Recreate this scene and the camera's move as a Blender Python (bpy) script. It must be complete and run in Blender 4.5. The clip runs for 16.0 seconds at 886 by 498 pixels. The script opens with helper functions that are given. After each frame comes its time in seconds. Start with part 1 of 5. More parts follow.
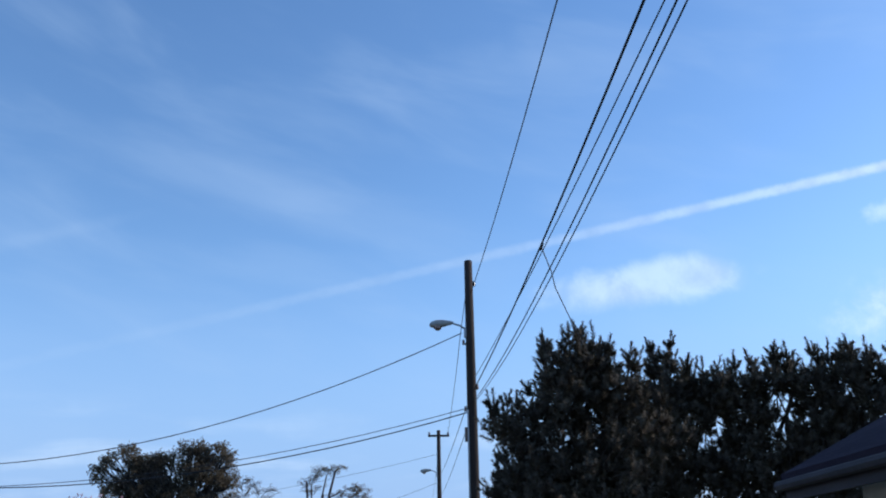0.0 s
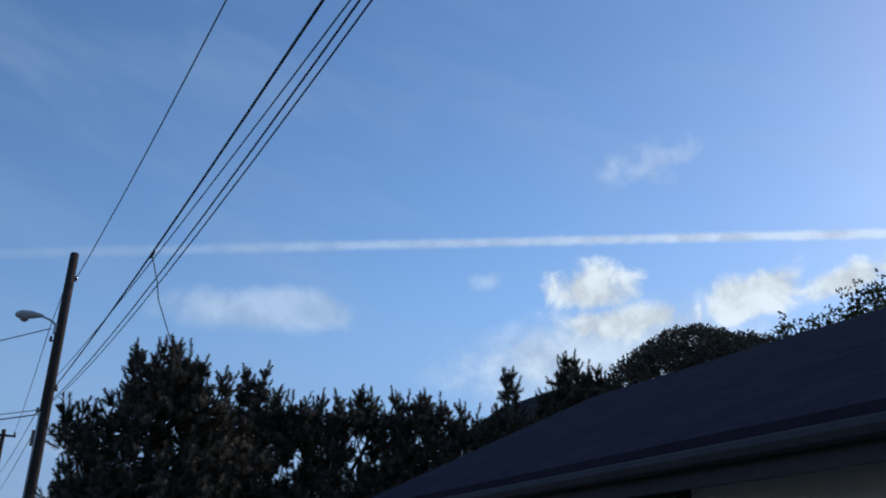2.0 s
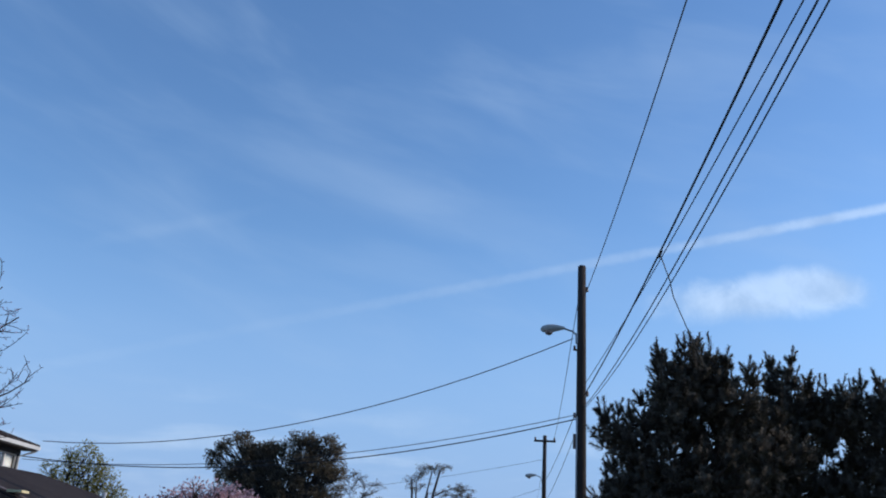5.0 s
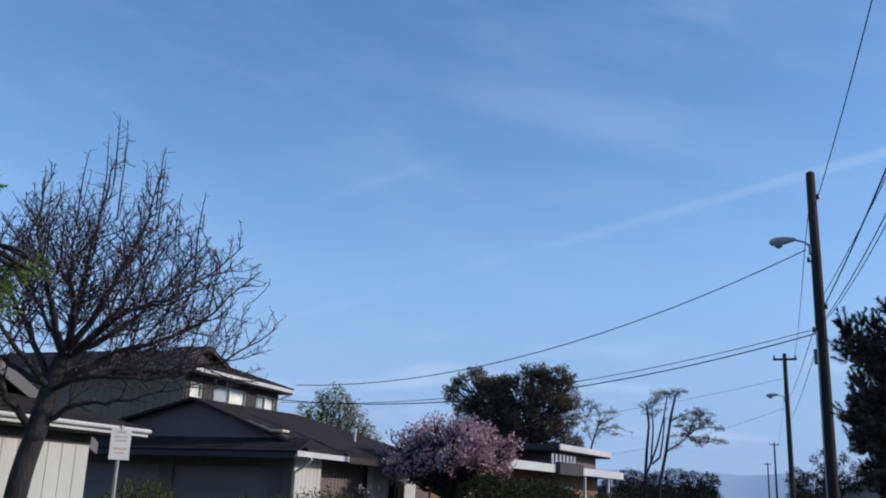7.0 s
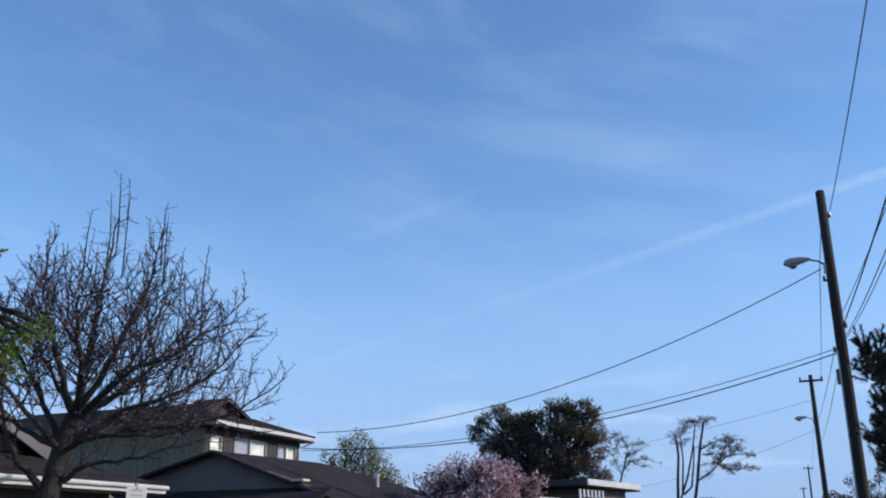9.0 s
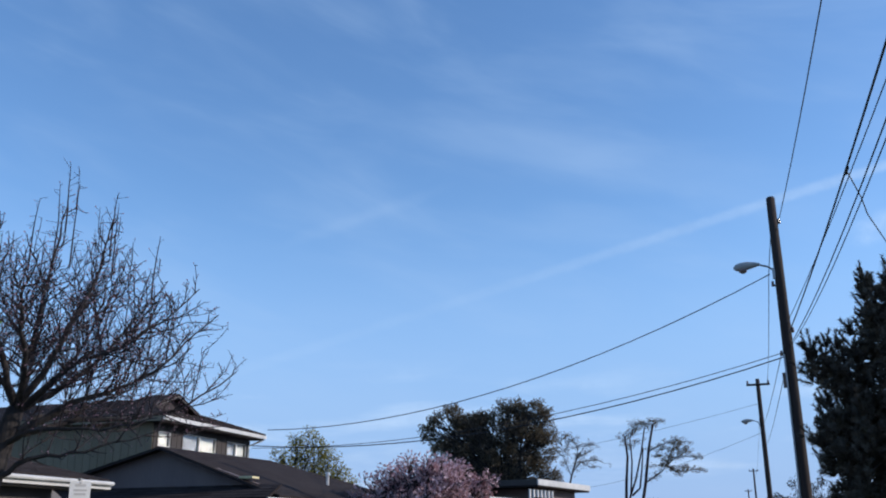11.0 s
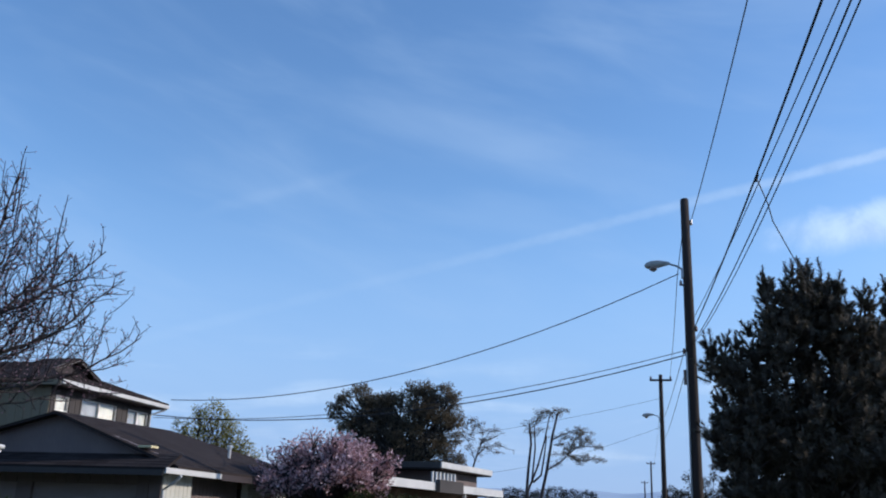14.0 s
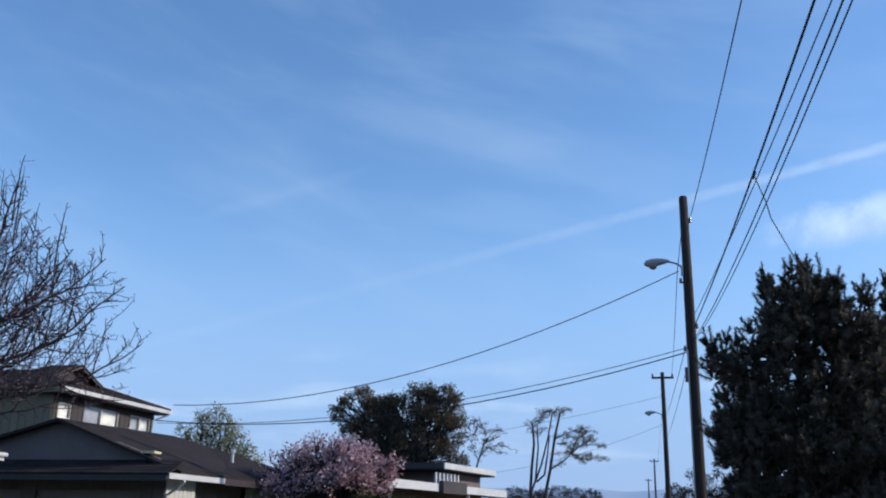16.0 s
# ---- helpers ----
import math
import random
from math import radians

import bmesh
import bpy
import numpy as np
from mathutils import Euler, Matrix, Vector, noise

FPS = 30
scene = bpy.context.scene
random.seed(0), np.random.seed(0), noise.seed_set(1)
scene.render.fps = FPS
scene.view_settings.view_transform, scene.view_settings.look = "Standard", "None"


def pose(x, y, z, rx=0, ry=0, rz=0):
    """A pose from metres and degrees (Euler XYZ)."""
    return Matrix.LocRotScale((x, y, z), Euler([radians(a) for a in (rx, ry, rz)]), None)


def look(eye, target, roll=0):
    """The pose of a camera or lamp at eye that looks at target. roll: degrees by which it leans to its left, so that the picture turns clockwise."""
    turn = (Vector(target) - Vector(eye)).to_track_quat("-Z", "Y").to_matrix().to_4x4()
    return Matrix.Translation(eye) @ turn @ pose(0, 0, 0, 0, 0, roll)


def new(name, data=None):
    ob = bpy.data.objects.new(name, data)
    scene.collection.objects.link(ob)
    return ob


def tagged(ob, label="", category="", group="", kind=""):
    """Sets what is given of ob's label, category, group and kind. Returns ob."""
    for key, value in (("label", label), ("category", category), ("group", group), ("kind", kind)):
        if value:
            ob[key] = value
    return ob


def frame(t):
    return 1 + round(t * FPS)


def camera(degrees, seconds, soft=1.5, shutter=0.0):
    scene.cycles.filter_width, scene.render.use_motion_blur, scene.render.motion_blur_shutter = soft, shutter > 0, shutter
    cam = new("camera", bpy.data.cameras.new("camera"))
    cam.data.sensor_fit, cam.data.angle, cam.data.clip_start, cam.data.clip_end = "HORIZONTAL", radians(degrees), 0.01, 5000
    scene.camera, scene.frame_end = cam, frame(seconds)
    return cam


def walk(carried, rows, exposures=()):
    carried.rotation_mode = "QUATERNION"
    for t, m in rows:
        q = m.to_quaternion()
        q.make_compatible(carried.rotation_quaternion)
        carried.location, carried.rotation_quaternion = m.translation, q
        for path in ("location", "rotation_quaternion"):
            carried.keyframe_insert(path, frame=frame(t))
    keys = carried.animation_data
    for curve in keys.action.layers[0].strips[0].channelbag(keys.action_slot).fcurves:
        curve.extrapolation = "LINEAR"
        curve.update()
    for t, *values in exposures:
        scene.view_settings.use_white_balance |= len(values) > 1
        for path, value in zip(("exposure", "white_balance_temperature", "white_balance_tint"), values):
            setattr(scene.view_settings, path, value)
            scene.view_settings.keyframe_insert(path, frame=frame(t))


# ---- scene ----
EXPOSURES = [(t, s, 6450, 15) for t, s in ((0.0, 0.5), (0.5, 0.45), (1.0, 0.3), (1.5, 0.1), (2.0, -0.06), (2.5, -0.1), (3.0, -0.14), (3.5, 0.03), (4.0, 0.28), (6.5, 0.3), (7.0, 0.3), (7.5, 0.42), (8.0, 0.45), (16.0, 0.45))]
cam = camera(51.12, 16.0, soft=2.0)
PATH = [
    (0, pose(-0.106, -0.014, 1.625, 109.768, 0.973, -1.500)),
    (0.5, pose(-0.091, 0.004, 1.654, 110.128, 1.120, -8.647)),
    (1, pose(-0.049, -0.030, 1.640, 110.547, 0.973, -17.498)),
    (1.5, pose(-0.001, -0.089, 1.633, 111.466, 0.394, -24.764)),
    (2, pose(0.031, -0.127, 1.641, 111.433, -1.815, -26.789)),
    (2.5, pose(-0.007, -0.074, 1.665, 111.617, -2.058, -22.897)),
    (3, pose(-0.017, -0.041, 1.708, 111.413, -1.119, -16.972)),
    (3.5, pose(-0.068, -0.043, 1.689, 110.394, -1.133, -10.839)),
    (4, pose(-0.122, -0.033, 1.681, 110.168, -1.176, -3.858)),
    (4.2, pose(-0.135, -0.025, 1.653, 110.125, -1.801, -1.743)),
    (6.3, pose(-0.178, -0.040, 1.600, 107.794, -2.749, 11.871)),
    (6.5, pose(-0.170, -0.022, 1.611, 106.910, -2.611, 13.374)),
    (7, pose(-0.098, -0.064, 1.561, 105.026, -2.026, 18.680)),
    (7.5, pose(-0.077, -0.017, 1.573, 106.421, -1.719, 24.192)),
    (8, pose(0.002, -0.076, 1.561, 105.893, -0.023, 24.394)),
    (8.5, pose(0.031, -0.011, 1.596, 106.684, 1.349, 23.309)),
    (9, pose(0.058, 0.017, 1.577, 107.423, 0.688, 20.627)),
    (9.5, pose(0.046, 0.087, 1.543, 107.644, 1.198, 18.027)),
    (9.7, pose(0.065, 0.084, 1.548, 107.868, 2.033, 17.389)),
    (11.8, pose(0.042, 0.049, 1.553, 106.987, -1.585, 16.160)),
    (12, pose(0.051, 0.048, 1.551, 107.448, -1.237, 14.581)),
    (12.5, pose(0.076, 0.058, 1.557, 106.228, -2.299, 15.158)),
    (13, pose(0.077, 0.077, 1.554, 105.412, -2.116, 14.499)),
    (13.5, pose(0.089, 0.075, 1.550, 105.730, -2.106, 11.104)),
    (14, pose(0.091, 0.075, 1.546, 106.338, -1.783, 11.809)),
    (14.5, pose(0.097, 0.065, 1.552, 106.685, -1.088, 12.262)),
    (15, pose(0.105, 0.043, 1.547, 106.489, -0.771, 12.263)),
    (15.5, pose(0.108, 0.066, 1.558, 106.412, -0.680, 12.285)),
    (16, pose(0.109, 0.052, 1.554, 106.375, -0.931, 12.066)),
]
walk(cam, PATH, EXPOSURES)

# ---- world, sun ----
SUN_AZ, SUN_EL = 76.0, 25.0        # degrees from +y towards +x, and above the horizon


def build_world():
    world = bpy.data.worlds.new("sky")
    scene.world = world
    world.use_nodes = True
    nt = world.node_tree
    nt.nodes.clear()
    n, l = nt.nodes.new, nt.links.new

    def plug(sock, v):
        if isinstance(v, bpy.types.NodeSocket):
            l(v, sock)
        else:
            sock.default_value = v

    def m(op, a, b=0.0, c=0.0, clamp=False):
        nd = n("ShaderNodeMath")
        nd.operation, nd.use_clamp = op, clamp
        plug(nd.inputs[0], a), plug(nd.inputs[1], b), plug(nd.inputs[2], c)
        return nd.outputs[0]

    def ramp(v, a, b, lo=0.0, hi=1.0):
        nd = n("ShaderNodeMapRange")
        nd.interpolation_type = "SMOOTHSTEP"
        plug(nd.inputs[0], v)
        for i, q in enumerate((a, b, lo, hi)):
            nd.inputs[i + 1].default_value = q
        return nd.outputs[0]

    co = n("ShaderNodeTexCoord").outputs["Generated"]
    sep = n("ShaderNodeSeparateXYZ")
    l(co, sep.inputs[0])
    x, y, z = sep.outputs
    deg = 180 / math.pi
    az = m("MULTIPLY", m("ARCTAN2", x, y), deg)
    el = m("MULTIPLY", m("ARCSINE", z), deg)
    comb = n("ShaderNodeCombineXYZ")
    l(az, comb.inputs[0]), l(el, comb.inputs[1])
    flat = comb.outputs[0]                 # azimuth and elevation in degrees

    def noi(scale, detail=5.0, rough=0.55, stretch=(1, 1, 1), turn=0.0, off=0.0, distort=0.0):
        mp = n("ShaderNodeMapping")
        l(flat, mp.inputs[0])
        mp.vector_type = "POINT"
        mp.inputs["Location"].default_value = (off, off * 0.37, 0)
        mp.inputs["Rotation"].default_value = (0, 0, radians(turn))
        tx = n("ShaderNodeTexNoise")
        if stretch != (1, 1, 1):
            m2 = n("ShaderNodeMapping")
            l(mp.outputs[0], m2.inputs[0])
            m2.inputs["Scale"].default_value = stretch
            l(m2.outputs[0], tx.inputs["Vector"])
        else:
            l(mp.outputs[0], tx.inputs["Vector"])
        tx.inputs["Scale"].default_value = scale
        tx.inputs["Detail"].default_value = detail
        tx.inputs["Roughness"].default_value = rough
        tx.inputs["Distortion"].default_value = distort
        return tx.outputs["Fac"]

    def blob(a, e, wa, we, turn=0.0):
        """1 in the middle, falling to 0 at the rim of an ellipse in degrees."""
        c, s = math.cos(radians(turn)), math.sin(radians(turn))
        da, de = m("SUBTRACT", az, a), m("SUBTRACT", el, e)
        u = m("DIVIDE", m("ADD", m("MULTIPLY", da, c), m("MULTIPLY", de, s)), wa)
        v = m("DIVIDE", m("SUBTRACT", m("MULTIPLY", de, c), m("MULTIPLY", da, s)), we)
        r = m("SQRT", m("ADD", m("MULTIPLY", u, u), m("MULTIPLY", v, v)))
        return m("SUBTRACT", 1.0, r, clamp=True)

    def add(*v):
        r = v[0]
        for q in v[1:]:
            r = m("ADD", r, q)
        return r

    sky = n("ShaderNodeTexSky")
    sky.sky_type, sky.sun_disc = "NISHITA", False
    sky.sun_elevation, sky.sun_rotation = radians(SUN_EL), radians(SUN_AZ)
    sky.altitude, sky.air_density, sky.dust_density, sky.ozone_density = 10, 1.0, 0.3, 3.0
    base = n("ShaderNodeBackground")
    deep = n("ShaderNodeHueSaturation")
    deep.inputs["Saturation"].default_value = 1.14
    l(sky.outputs[0], deep.inputs["Color"])
    l(deep.outputs[0], base.inputs[0])
    base.inputs[1].default_value = SKY

    fine = noi(0.55, 6, 0.6)
    puff = noi(0.32, 6, 0.6, off=7.0, distort=0.4)
    # cumulus: heaps over the roof, flat and soft ones beside
    heap = m("MAXIMUM", blob(36.0, 18.9, 4.6, 2.5), m("MAXIMUM", blob(45.8, 18.3, 5.6, 2.2, 10), blob(38.0, 17.0, 8.5, 2.0, 4)))
    heap = m("MAXIMUM", heap, blob(51.5, 18.6, 4.4, 1.6, 12))
    heap = m("MULTIPLY", ramp(m("ADD", heap, m("MULTIPLY", m("SUBTRACT", puff, 0.5), 1.6)), 0.24, 0.66), ramp(heap, 0.02, 0.2))
    lb, fb = blob(37.0, 15.2, 14, 3.8, 8), m("MAXIMUM", blob(14.5, 16.9, 9.0, 1.9, 2), m("MULTIPLY", blob(17.6, 17.2, 4.4, 1.8, -4), 1.2))
    low = ramp(m("ADD", lb, m("MULTIPLY", m("SUBTRACT", fine, 0.5), 0.8)), 0.05, 0.8, 0, 0.62)
    soft = ramp(m("ADD", fb, m("MULTIPLY", m("SUBTRACT", puff, 0.5), 0.75)), 0.1, 0.75, 0, 0.34)
    low, soft = m("MULTIPLY", low, ramp(lb, 0.0, 0.15)), m("MULTIPLY", soft, ramp(fb, 0.0, 0.15))
    wb, sb = blob(40.0, 26.5, 5.5, 2.2, 12), blob(29.2, 19.5, 2.4, 1.0, 10)
    wisp = m("MULTIPLY", ramp(m("ADD", wb, m("MULTIPLY", m("SUBTRACT", fine, 0.5), 1.8)), 0.3, 1.0, 0, 0.26), ramp(wb, 0.02, 0.3))
    small = m("MULTIPLY", ramp(m("ADD", sb, m("MULTIPLY", m("SUBTRACT", fine, 0.5), 1.4)), 0.3, 1.0, 0, 0.26), ramp(sb, 0.02, 0.3))
    # contrail along a great circle, wider and fainter to the left
    dot = n("ShaderNodeVectorMath")
    dot.operation = "DOT_PRODUCT"
    l(co, dot.inputs[0])
    dot.inputs[1].default_value = (0.2136, 0.3076, -0.9272)
    off = m("MULTIPLY", dot.outputs["Value"], deg)
    ragged = m("MULTIPLY", m("SUBTRACT", noi(1.1, 4, 0.6, off=3.0), 0.5), 0.28)
    wide = ramp(az, -12.0, 40.0, 0.46, 0.42)
    edge = m("DIVIDE", m("ABSOLUTE", m("ADD", off, ragged)), wide)
    trail = m("MULTIPLY", ramp(edge, 0.15, 1.0, 1.0, 0.0), m("MULTIPLY", ramp(az, -2.0, 52.0, 0.085, 0.60), ramp(az, -20.0, 2.0, 0.25, 1.0)))
    # cirrus veils
    veil = ramp(noi(0.16, 4, 0.52, (0.42, 1.5, 1), 14, 2.0, 0.35), 0.40, 0.86, 0, 0.26)
    veil = m("MULTIPLY", veil, ramp(el, 10.0, 24.0, 0.75, 1.0))
    band = ramp(m("ADD", blob(-9.0, 22.9, 22, 2.6, -11), m("MULTIPLY", m("SUBTRACT", noi(0.22, 5, 0.55, (0.5, 2.0, 1), 12, 5.0), 0.5), 0.9)), 0.05, 1.0, 0, 0.18)
    ob = blob(-23.0, 19.2, 9, 0.75, 19.5)
    old = ramp(m("ADD", ob, m("MULTIPLY", m("SUBTRACT", fine, 0.5), 0.7)), 0.15, 1.0, 0, 0.09)
    old = m("MULTIPLY", old, ramp(ob, 0.0, 0.15))
    haze = ramp(el, 2.0, 21.0, 0.88, 0.0)
    bank = ramp(noi(0.20, 5, 0.55, (0.35, 1.9, 1), 0, 9.0, 0.3), 0.46, 0.74, 0, 0.30)
    bank = m("MULTIPLY", bank, m("MULTIPLY", ramp(el, 1.0, 3.5), ramp(el, 6.0, 12.0, 1.0, 0.0)))
    lit = add(low, soft, wisp, small, trail, bank)
    fac = m("MAXIMUM", m("MINIMUM", lit, 0.75), m("MULTIPLY", heap, 0.92))
    thin = haze
    ice = n("ShaderNodeBackground")
    ice.inputs[0].default_value = (0.335, 0.57, 1.0, 1)
    ice.inputs[1].default_value = ICE
    under = n("ShaderNodeMixShader")
    l(thin, under.inputs[0]), l(base.outputs[0], under.inputs[1]), l(ice.outputs[0], under.inputs[2])
    streak = n("ShaderNodeBackground")
    streak.inputs[0].default_value = (0.50, 0.72, 1.0, 1)
    streak.inputs[1].default_value = STREAK
    over = n("ShaderNodeMixShader")
    l(m("MINIMUM", add(veil, band, old), 0.7), over.inputs[0]), l(under.outputs[0], over.inputs[1]), l(streak.outputs[0], over.inputs[2])
    cloud = n("ShaderNodeBackground")
    cloud.inputs[0].default_value = (0.82, 0.95, 1.0, 1)
    l(m("MULTIPLY", ramp(m("ADD", m("MULTIPLY", puff, 0.6), m("MULTIPLY", fine, 0.4)), 0.36, 0.62, 0.66, 1.0), CLOUD), cloud.inputs[1])
    mix = n("ShaderNodeMixShader")
    l(fac, mix.inputs[0]), l(over.outputs[0], mix.inputs[1]), l(cloud.outputs[0], mix.inputs[2])
    out = n("ShaderNodeOutputWorld")
    l(mix.outputs[0], out.inputs[0])


SKY, CLOUD, ICE, STREAK = 0.15, 1.0, 0.60, 0.68
build_world()
sun = new("sun", bpy.data.lights.new("sun", "SUN"))
sun.data.energy, sun.data.angle, sun.data.color = 2.1, radians(0.53), (1.0, 0.94, 0.84)
sun_dir = Vector((math.sin(radians(SUN_AZ)) * math.cos(radians(SUN_EL)), math.cos(radians(SUN_AZ)) * math.cos(radians(SUN_EL)), math.sin(radians(SUN_EL))))
sun.matrix_world = look(sun_dir * 60, (0, 0, 0))

# ---- materials ----


def material(name, a, b, rough=0.8, scale=3.0, fine=40.0, bump=0.2, metal=0.0, stretch=(1, 1, 1), island=0.0, spec=0.4, sheen=0.0):
    """Two base colours mixed by stains and by grain, with relief. stretch pulls the grain along an axis; island varies loose pieces."""
    mt = bpy.data.materials.new(name)
    mt.use_nodes = True
    nt = mt.node_tree
    n, l = nt.nodes.new, nt.links.new
    bs = nt.nodes["Principled BSDF"]
    co = n("ShaderNodeTexCoord")
    mp = n("ShaderNodeMapping")
    mp.inputs["Scale"].default_value = stretch
    l(co.outputs["Object"], mp.inputs[0])
    big, small = n("ShaderNodeTexNoise"), n("ShaderNodeTexNoise")
    for t, s in ((big, scale), (small, fine)):
        l(mp.outputs[0], t.inputs["Vector"])
        t.inputs["Scale"].default_value = s
        t.inputs["Detail"].default_value = 5
    mixed = n("ShaderNodeMath")
    mixed.operation = "MULTIPLY_ADD"
    l(small.outputs["Fac"], mixed.inputs[0])
    mixed.inputs[1].default_value = 0.5
    half = n("ShaderNodeMath")
    half.operation = "MULTIPLY_ADD"
    l(big.outputs["Fac"], half.inputs[0])
    half.inputs[1].default_value, half.inputs[2].default_value = 1.1, -0.3
    l(half.outputs[0], mixed.inputs[2])
    last = mixed.outputs[0]
    if island:
        geo, inf = n("ShaderNodeNewGeometry"), n("ShaderNodeObjectInfo")
        both = n("ShaderNodeMath")
        both.operation = "ADD"
        l(geo.outputs["Random Per Island"], both.inputs[0]), l(inf.outputs["Random"], both.inputs[1])
        fr = n("ShaderNodeMath")
        fr.operation = "FRACT"
        l(both.outputs[0], fr.inputs[0])
        k = n("ShaderNodeMath")
        k.operation = "MULTIPLY_ADD"
        l(fr.outputs[0], k.inputs[0])
        k.inputs[1].default_value = island
        l(last, k.inputs[2])
        sub = n("ShaderNodeMath")
        sub.operation = "SUBTRACT"
        l(k.outputs[0], sub.inputs[0])
        sub.inputs[1].default_value = island / 2
        last = sub.outputs[0]
    mx = n("ShaderNodeMix")
    mx.data_type, mx.clamp_factor = "RGBA", True
    l(last, mx.inputs["Factor"])
    mx.inputs["A"].default_value, mx.inputs["B"].default_value = (*a, 1), (*b, 1)
    l(mx.outputs["Result"], bs.inputs["Base Color"])
    bs.inputs["Roughness"].default_value, bs.inputs["Metallic"].default_value = rough, metal
    bs.inputs["Specular IOR Level"].default_value = spec
    if bump:
        bp = n("ShaderNodeBump")
        bp.inputs["Strength"].default_value, bp.inputs["Distance"].default_value = bump, 0.02
        l(small.outputs["Fac"], bp.inputs["Height"])
        l(bp.outputs[0], bs.inputs["Normal"])
    return mt


def leafy(name, a, b, through_colour, island=0.8, thin=0.28):
    """Leaves: diffuse with some light coming through them."""
    mt = material(name, a, b, 0.7, 1.2, 9.0, 0.0, island=island, spec=0.12)
    nt = mt.node_tree
    tr = nt.nodes.new("ShaderNodeBsdfTranslucent")
    tr.inputs[0].default_value = (*through_colour, 1)
    ad = nt.nodes.new("ShaderNodeMixShader")
    ad.inputs[0].default_value = thin
    nt.links.new(nt.nodes["Principled BSDF"].outputs[0], ad.inputs[1])
    nt.links.new(tr.outputs[0], ad.inputs[2])
    nt.links.new(ad.outputs[0], nt.nodes["Material Output"].inputs[0])
    return mt


GRASS = material("grass", (0.035, 0.06, 0.02), (0.09, 0.11, 0.04), 0.9, 0.6, 30, 0.5)
ASPHALT = material("asphalt", (0.035, 0.035, 0.037), (0.075, 0.073, 0.07), 0.9, 0.5, 60, 0.5)
CONCRETE = material("concrete", (0.26, 0.25, 0.23), (0.42, 0.41, 0.38), 0.85, 1.0, 40, 0.3)
POLE_WOOD = material("creosoted_pole", (0.014, 0.009, 0.008), (0.056, 0.037, 0.029), 0.85, 2.5, 26, 0.7, stretch=(1, 1, 0.12))
CABLE = material("black_cable", (0.012, 0.012, 0.013), (0.03, 0.03, 0.032), 0.6, 4, 30, 0.1)
STEEL = material("galvanised_steel", (0.28, 0.29, 0.30), (0.46, 0.46, 0.46), 0.45, 3, 40, 0.1, metal=0.7)
LAMP_GREY = material("lamp_housing", (0.30, 0.29, 0.27), (0.46, 0.44, 0.41), 0.5, 6, 40, 0.1)
GLASSY = material("lamp_lens", (0.20, 0.13, 0.11), (0.34, 0.24, 0.2), 0.25, 8, 40, 0.05)
PORCELAIN = material("insulator", (0.10, 0.06, 0.04), (0.2, 0.13, 0.1), 0.25, 8, 40, 0.0)
BARK = material("grey_bark", (0.010, 0.008, 0.008), (0.076, 0.063, 0.057), 0.9, 5, 26, 1.0, stretch=(1, 1, 0.35))
TWIG = material("reddish_twig", (0.014, 0.010, 0.011), (0.055, 0.038, 0.040), 0.85, 4, 30, 0.2)
BUD = material("pink_buds", (0.20, 0.10, 0.12), (0.46, 0.28, 0.32), 0.8, 4, 30, 0.0, island=0.8)
PINE_BARK = material("pine_bark", (0.03, 0.022, 0.017), (0.10, 0.07, 0.05), 0.95, 3, 20, 0.9, stretch=(1, 1, 0.4))
NEEDLE = leafy("pine_needles", (0.066, 0.053, 0.044), (0.15, 0.122, 0.088), (0.03, 0.04, 0.015), 0.8, 0.08)
EUC_LEAF = leafy("grey_green_leaves", (0.060, 0.048, 0.037), (0.21, 0.172, 0.126), (0.19, 0.155, 0.105), 0.8, 0.42)
LEAF = leafy("fresh_leaves", (0.05, 0.09, 0.016), (0.21, 0.27, 0.06), (0.2, 0.3, 0.04), 0.9, 0.4)
BUSH_LEAF = leafy("bush_leaves", (0.020, 0.026, 0.011), (0.080, 0.086, 0.034), (0.05, 0.07, 0.02), 0.8, 0.15)
FAR_LEAF = leafy("far_leaves", (0.018, 0.017, 0.013), (0.046, 0.040, 0.028), (0.04, 0.04, 0.02), 0.8, 0.1)
YELLOW_LEAF = leafy("yellow_green_leaves", (0.14, 0.122, 0.032), (0.37, 0.33, 0.11), (0.33, 0.30, 0.08), 0.9, 0.36)
BLOSSOM = leafy("pink_blossom", (0.19, 0.09, 0.095), (0.86, 0.65, 0.67), (0.55, 0.33, 0.34), 1.7, 0.34)
GARDEN_LEAF = leafy("garden_leaves", (0.045, 0.060, 0.018), (0.17, 0.19, 0.06), (0.14, 0.17, 0.04), 0.9, 0.3)
SHINGLE = material("dark_shingles", (0.028, 0.022, 0.021), (0.056, 0.045, 0.043), 0.95, 0.9, 30, 0.6, island=0.7, spec=0.06)
SHINGLE_BLUE = material("blue_black_shingles", (0.026, 0.019, 0.028), (0.048, 0.036, 0.049), 0.95, 0.9, 30, 0.6, island=0.4, spec=0.06)
WHITE_SIDING = material("white_siding", (0.48, 0.46, 0.40), (0.68, 0.66, 0.58), 0.7, 1.2, 18, 0.15, stretch=(1, 1, 0.3), island=0.15)
WHITE_TRIM = material("white_trim", (0.50, 0.48, 0.45), (0.74, 0.72, 0.68), 0.6, 2.0, 20, 0.1)
GREY_SIDING = material("grey_siding", (0.150, 0.112, 0.104), (0.225, 0.172, 0.158), 0.8, 1.2, 18, 0.2, stretch=(1, 1, 0.3), island=0.2)
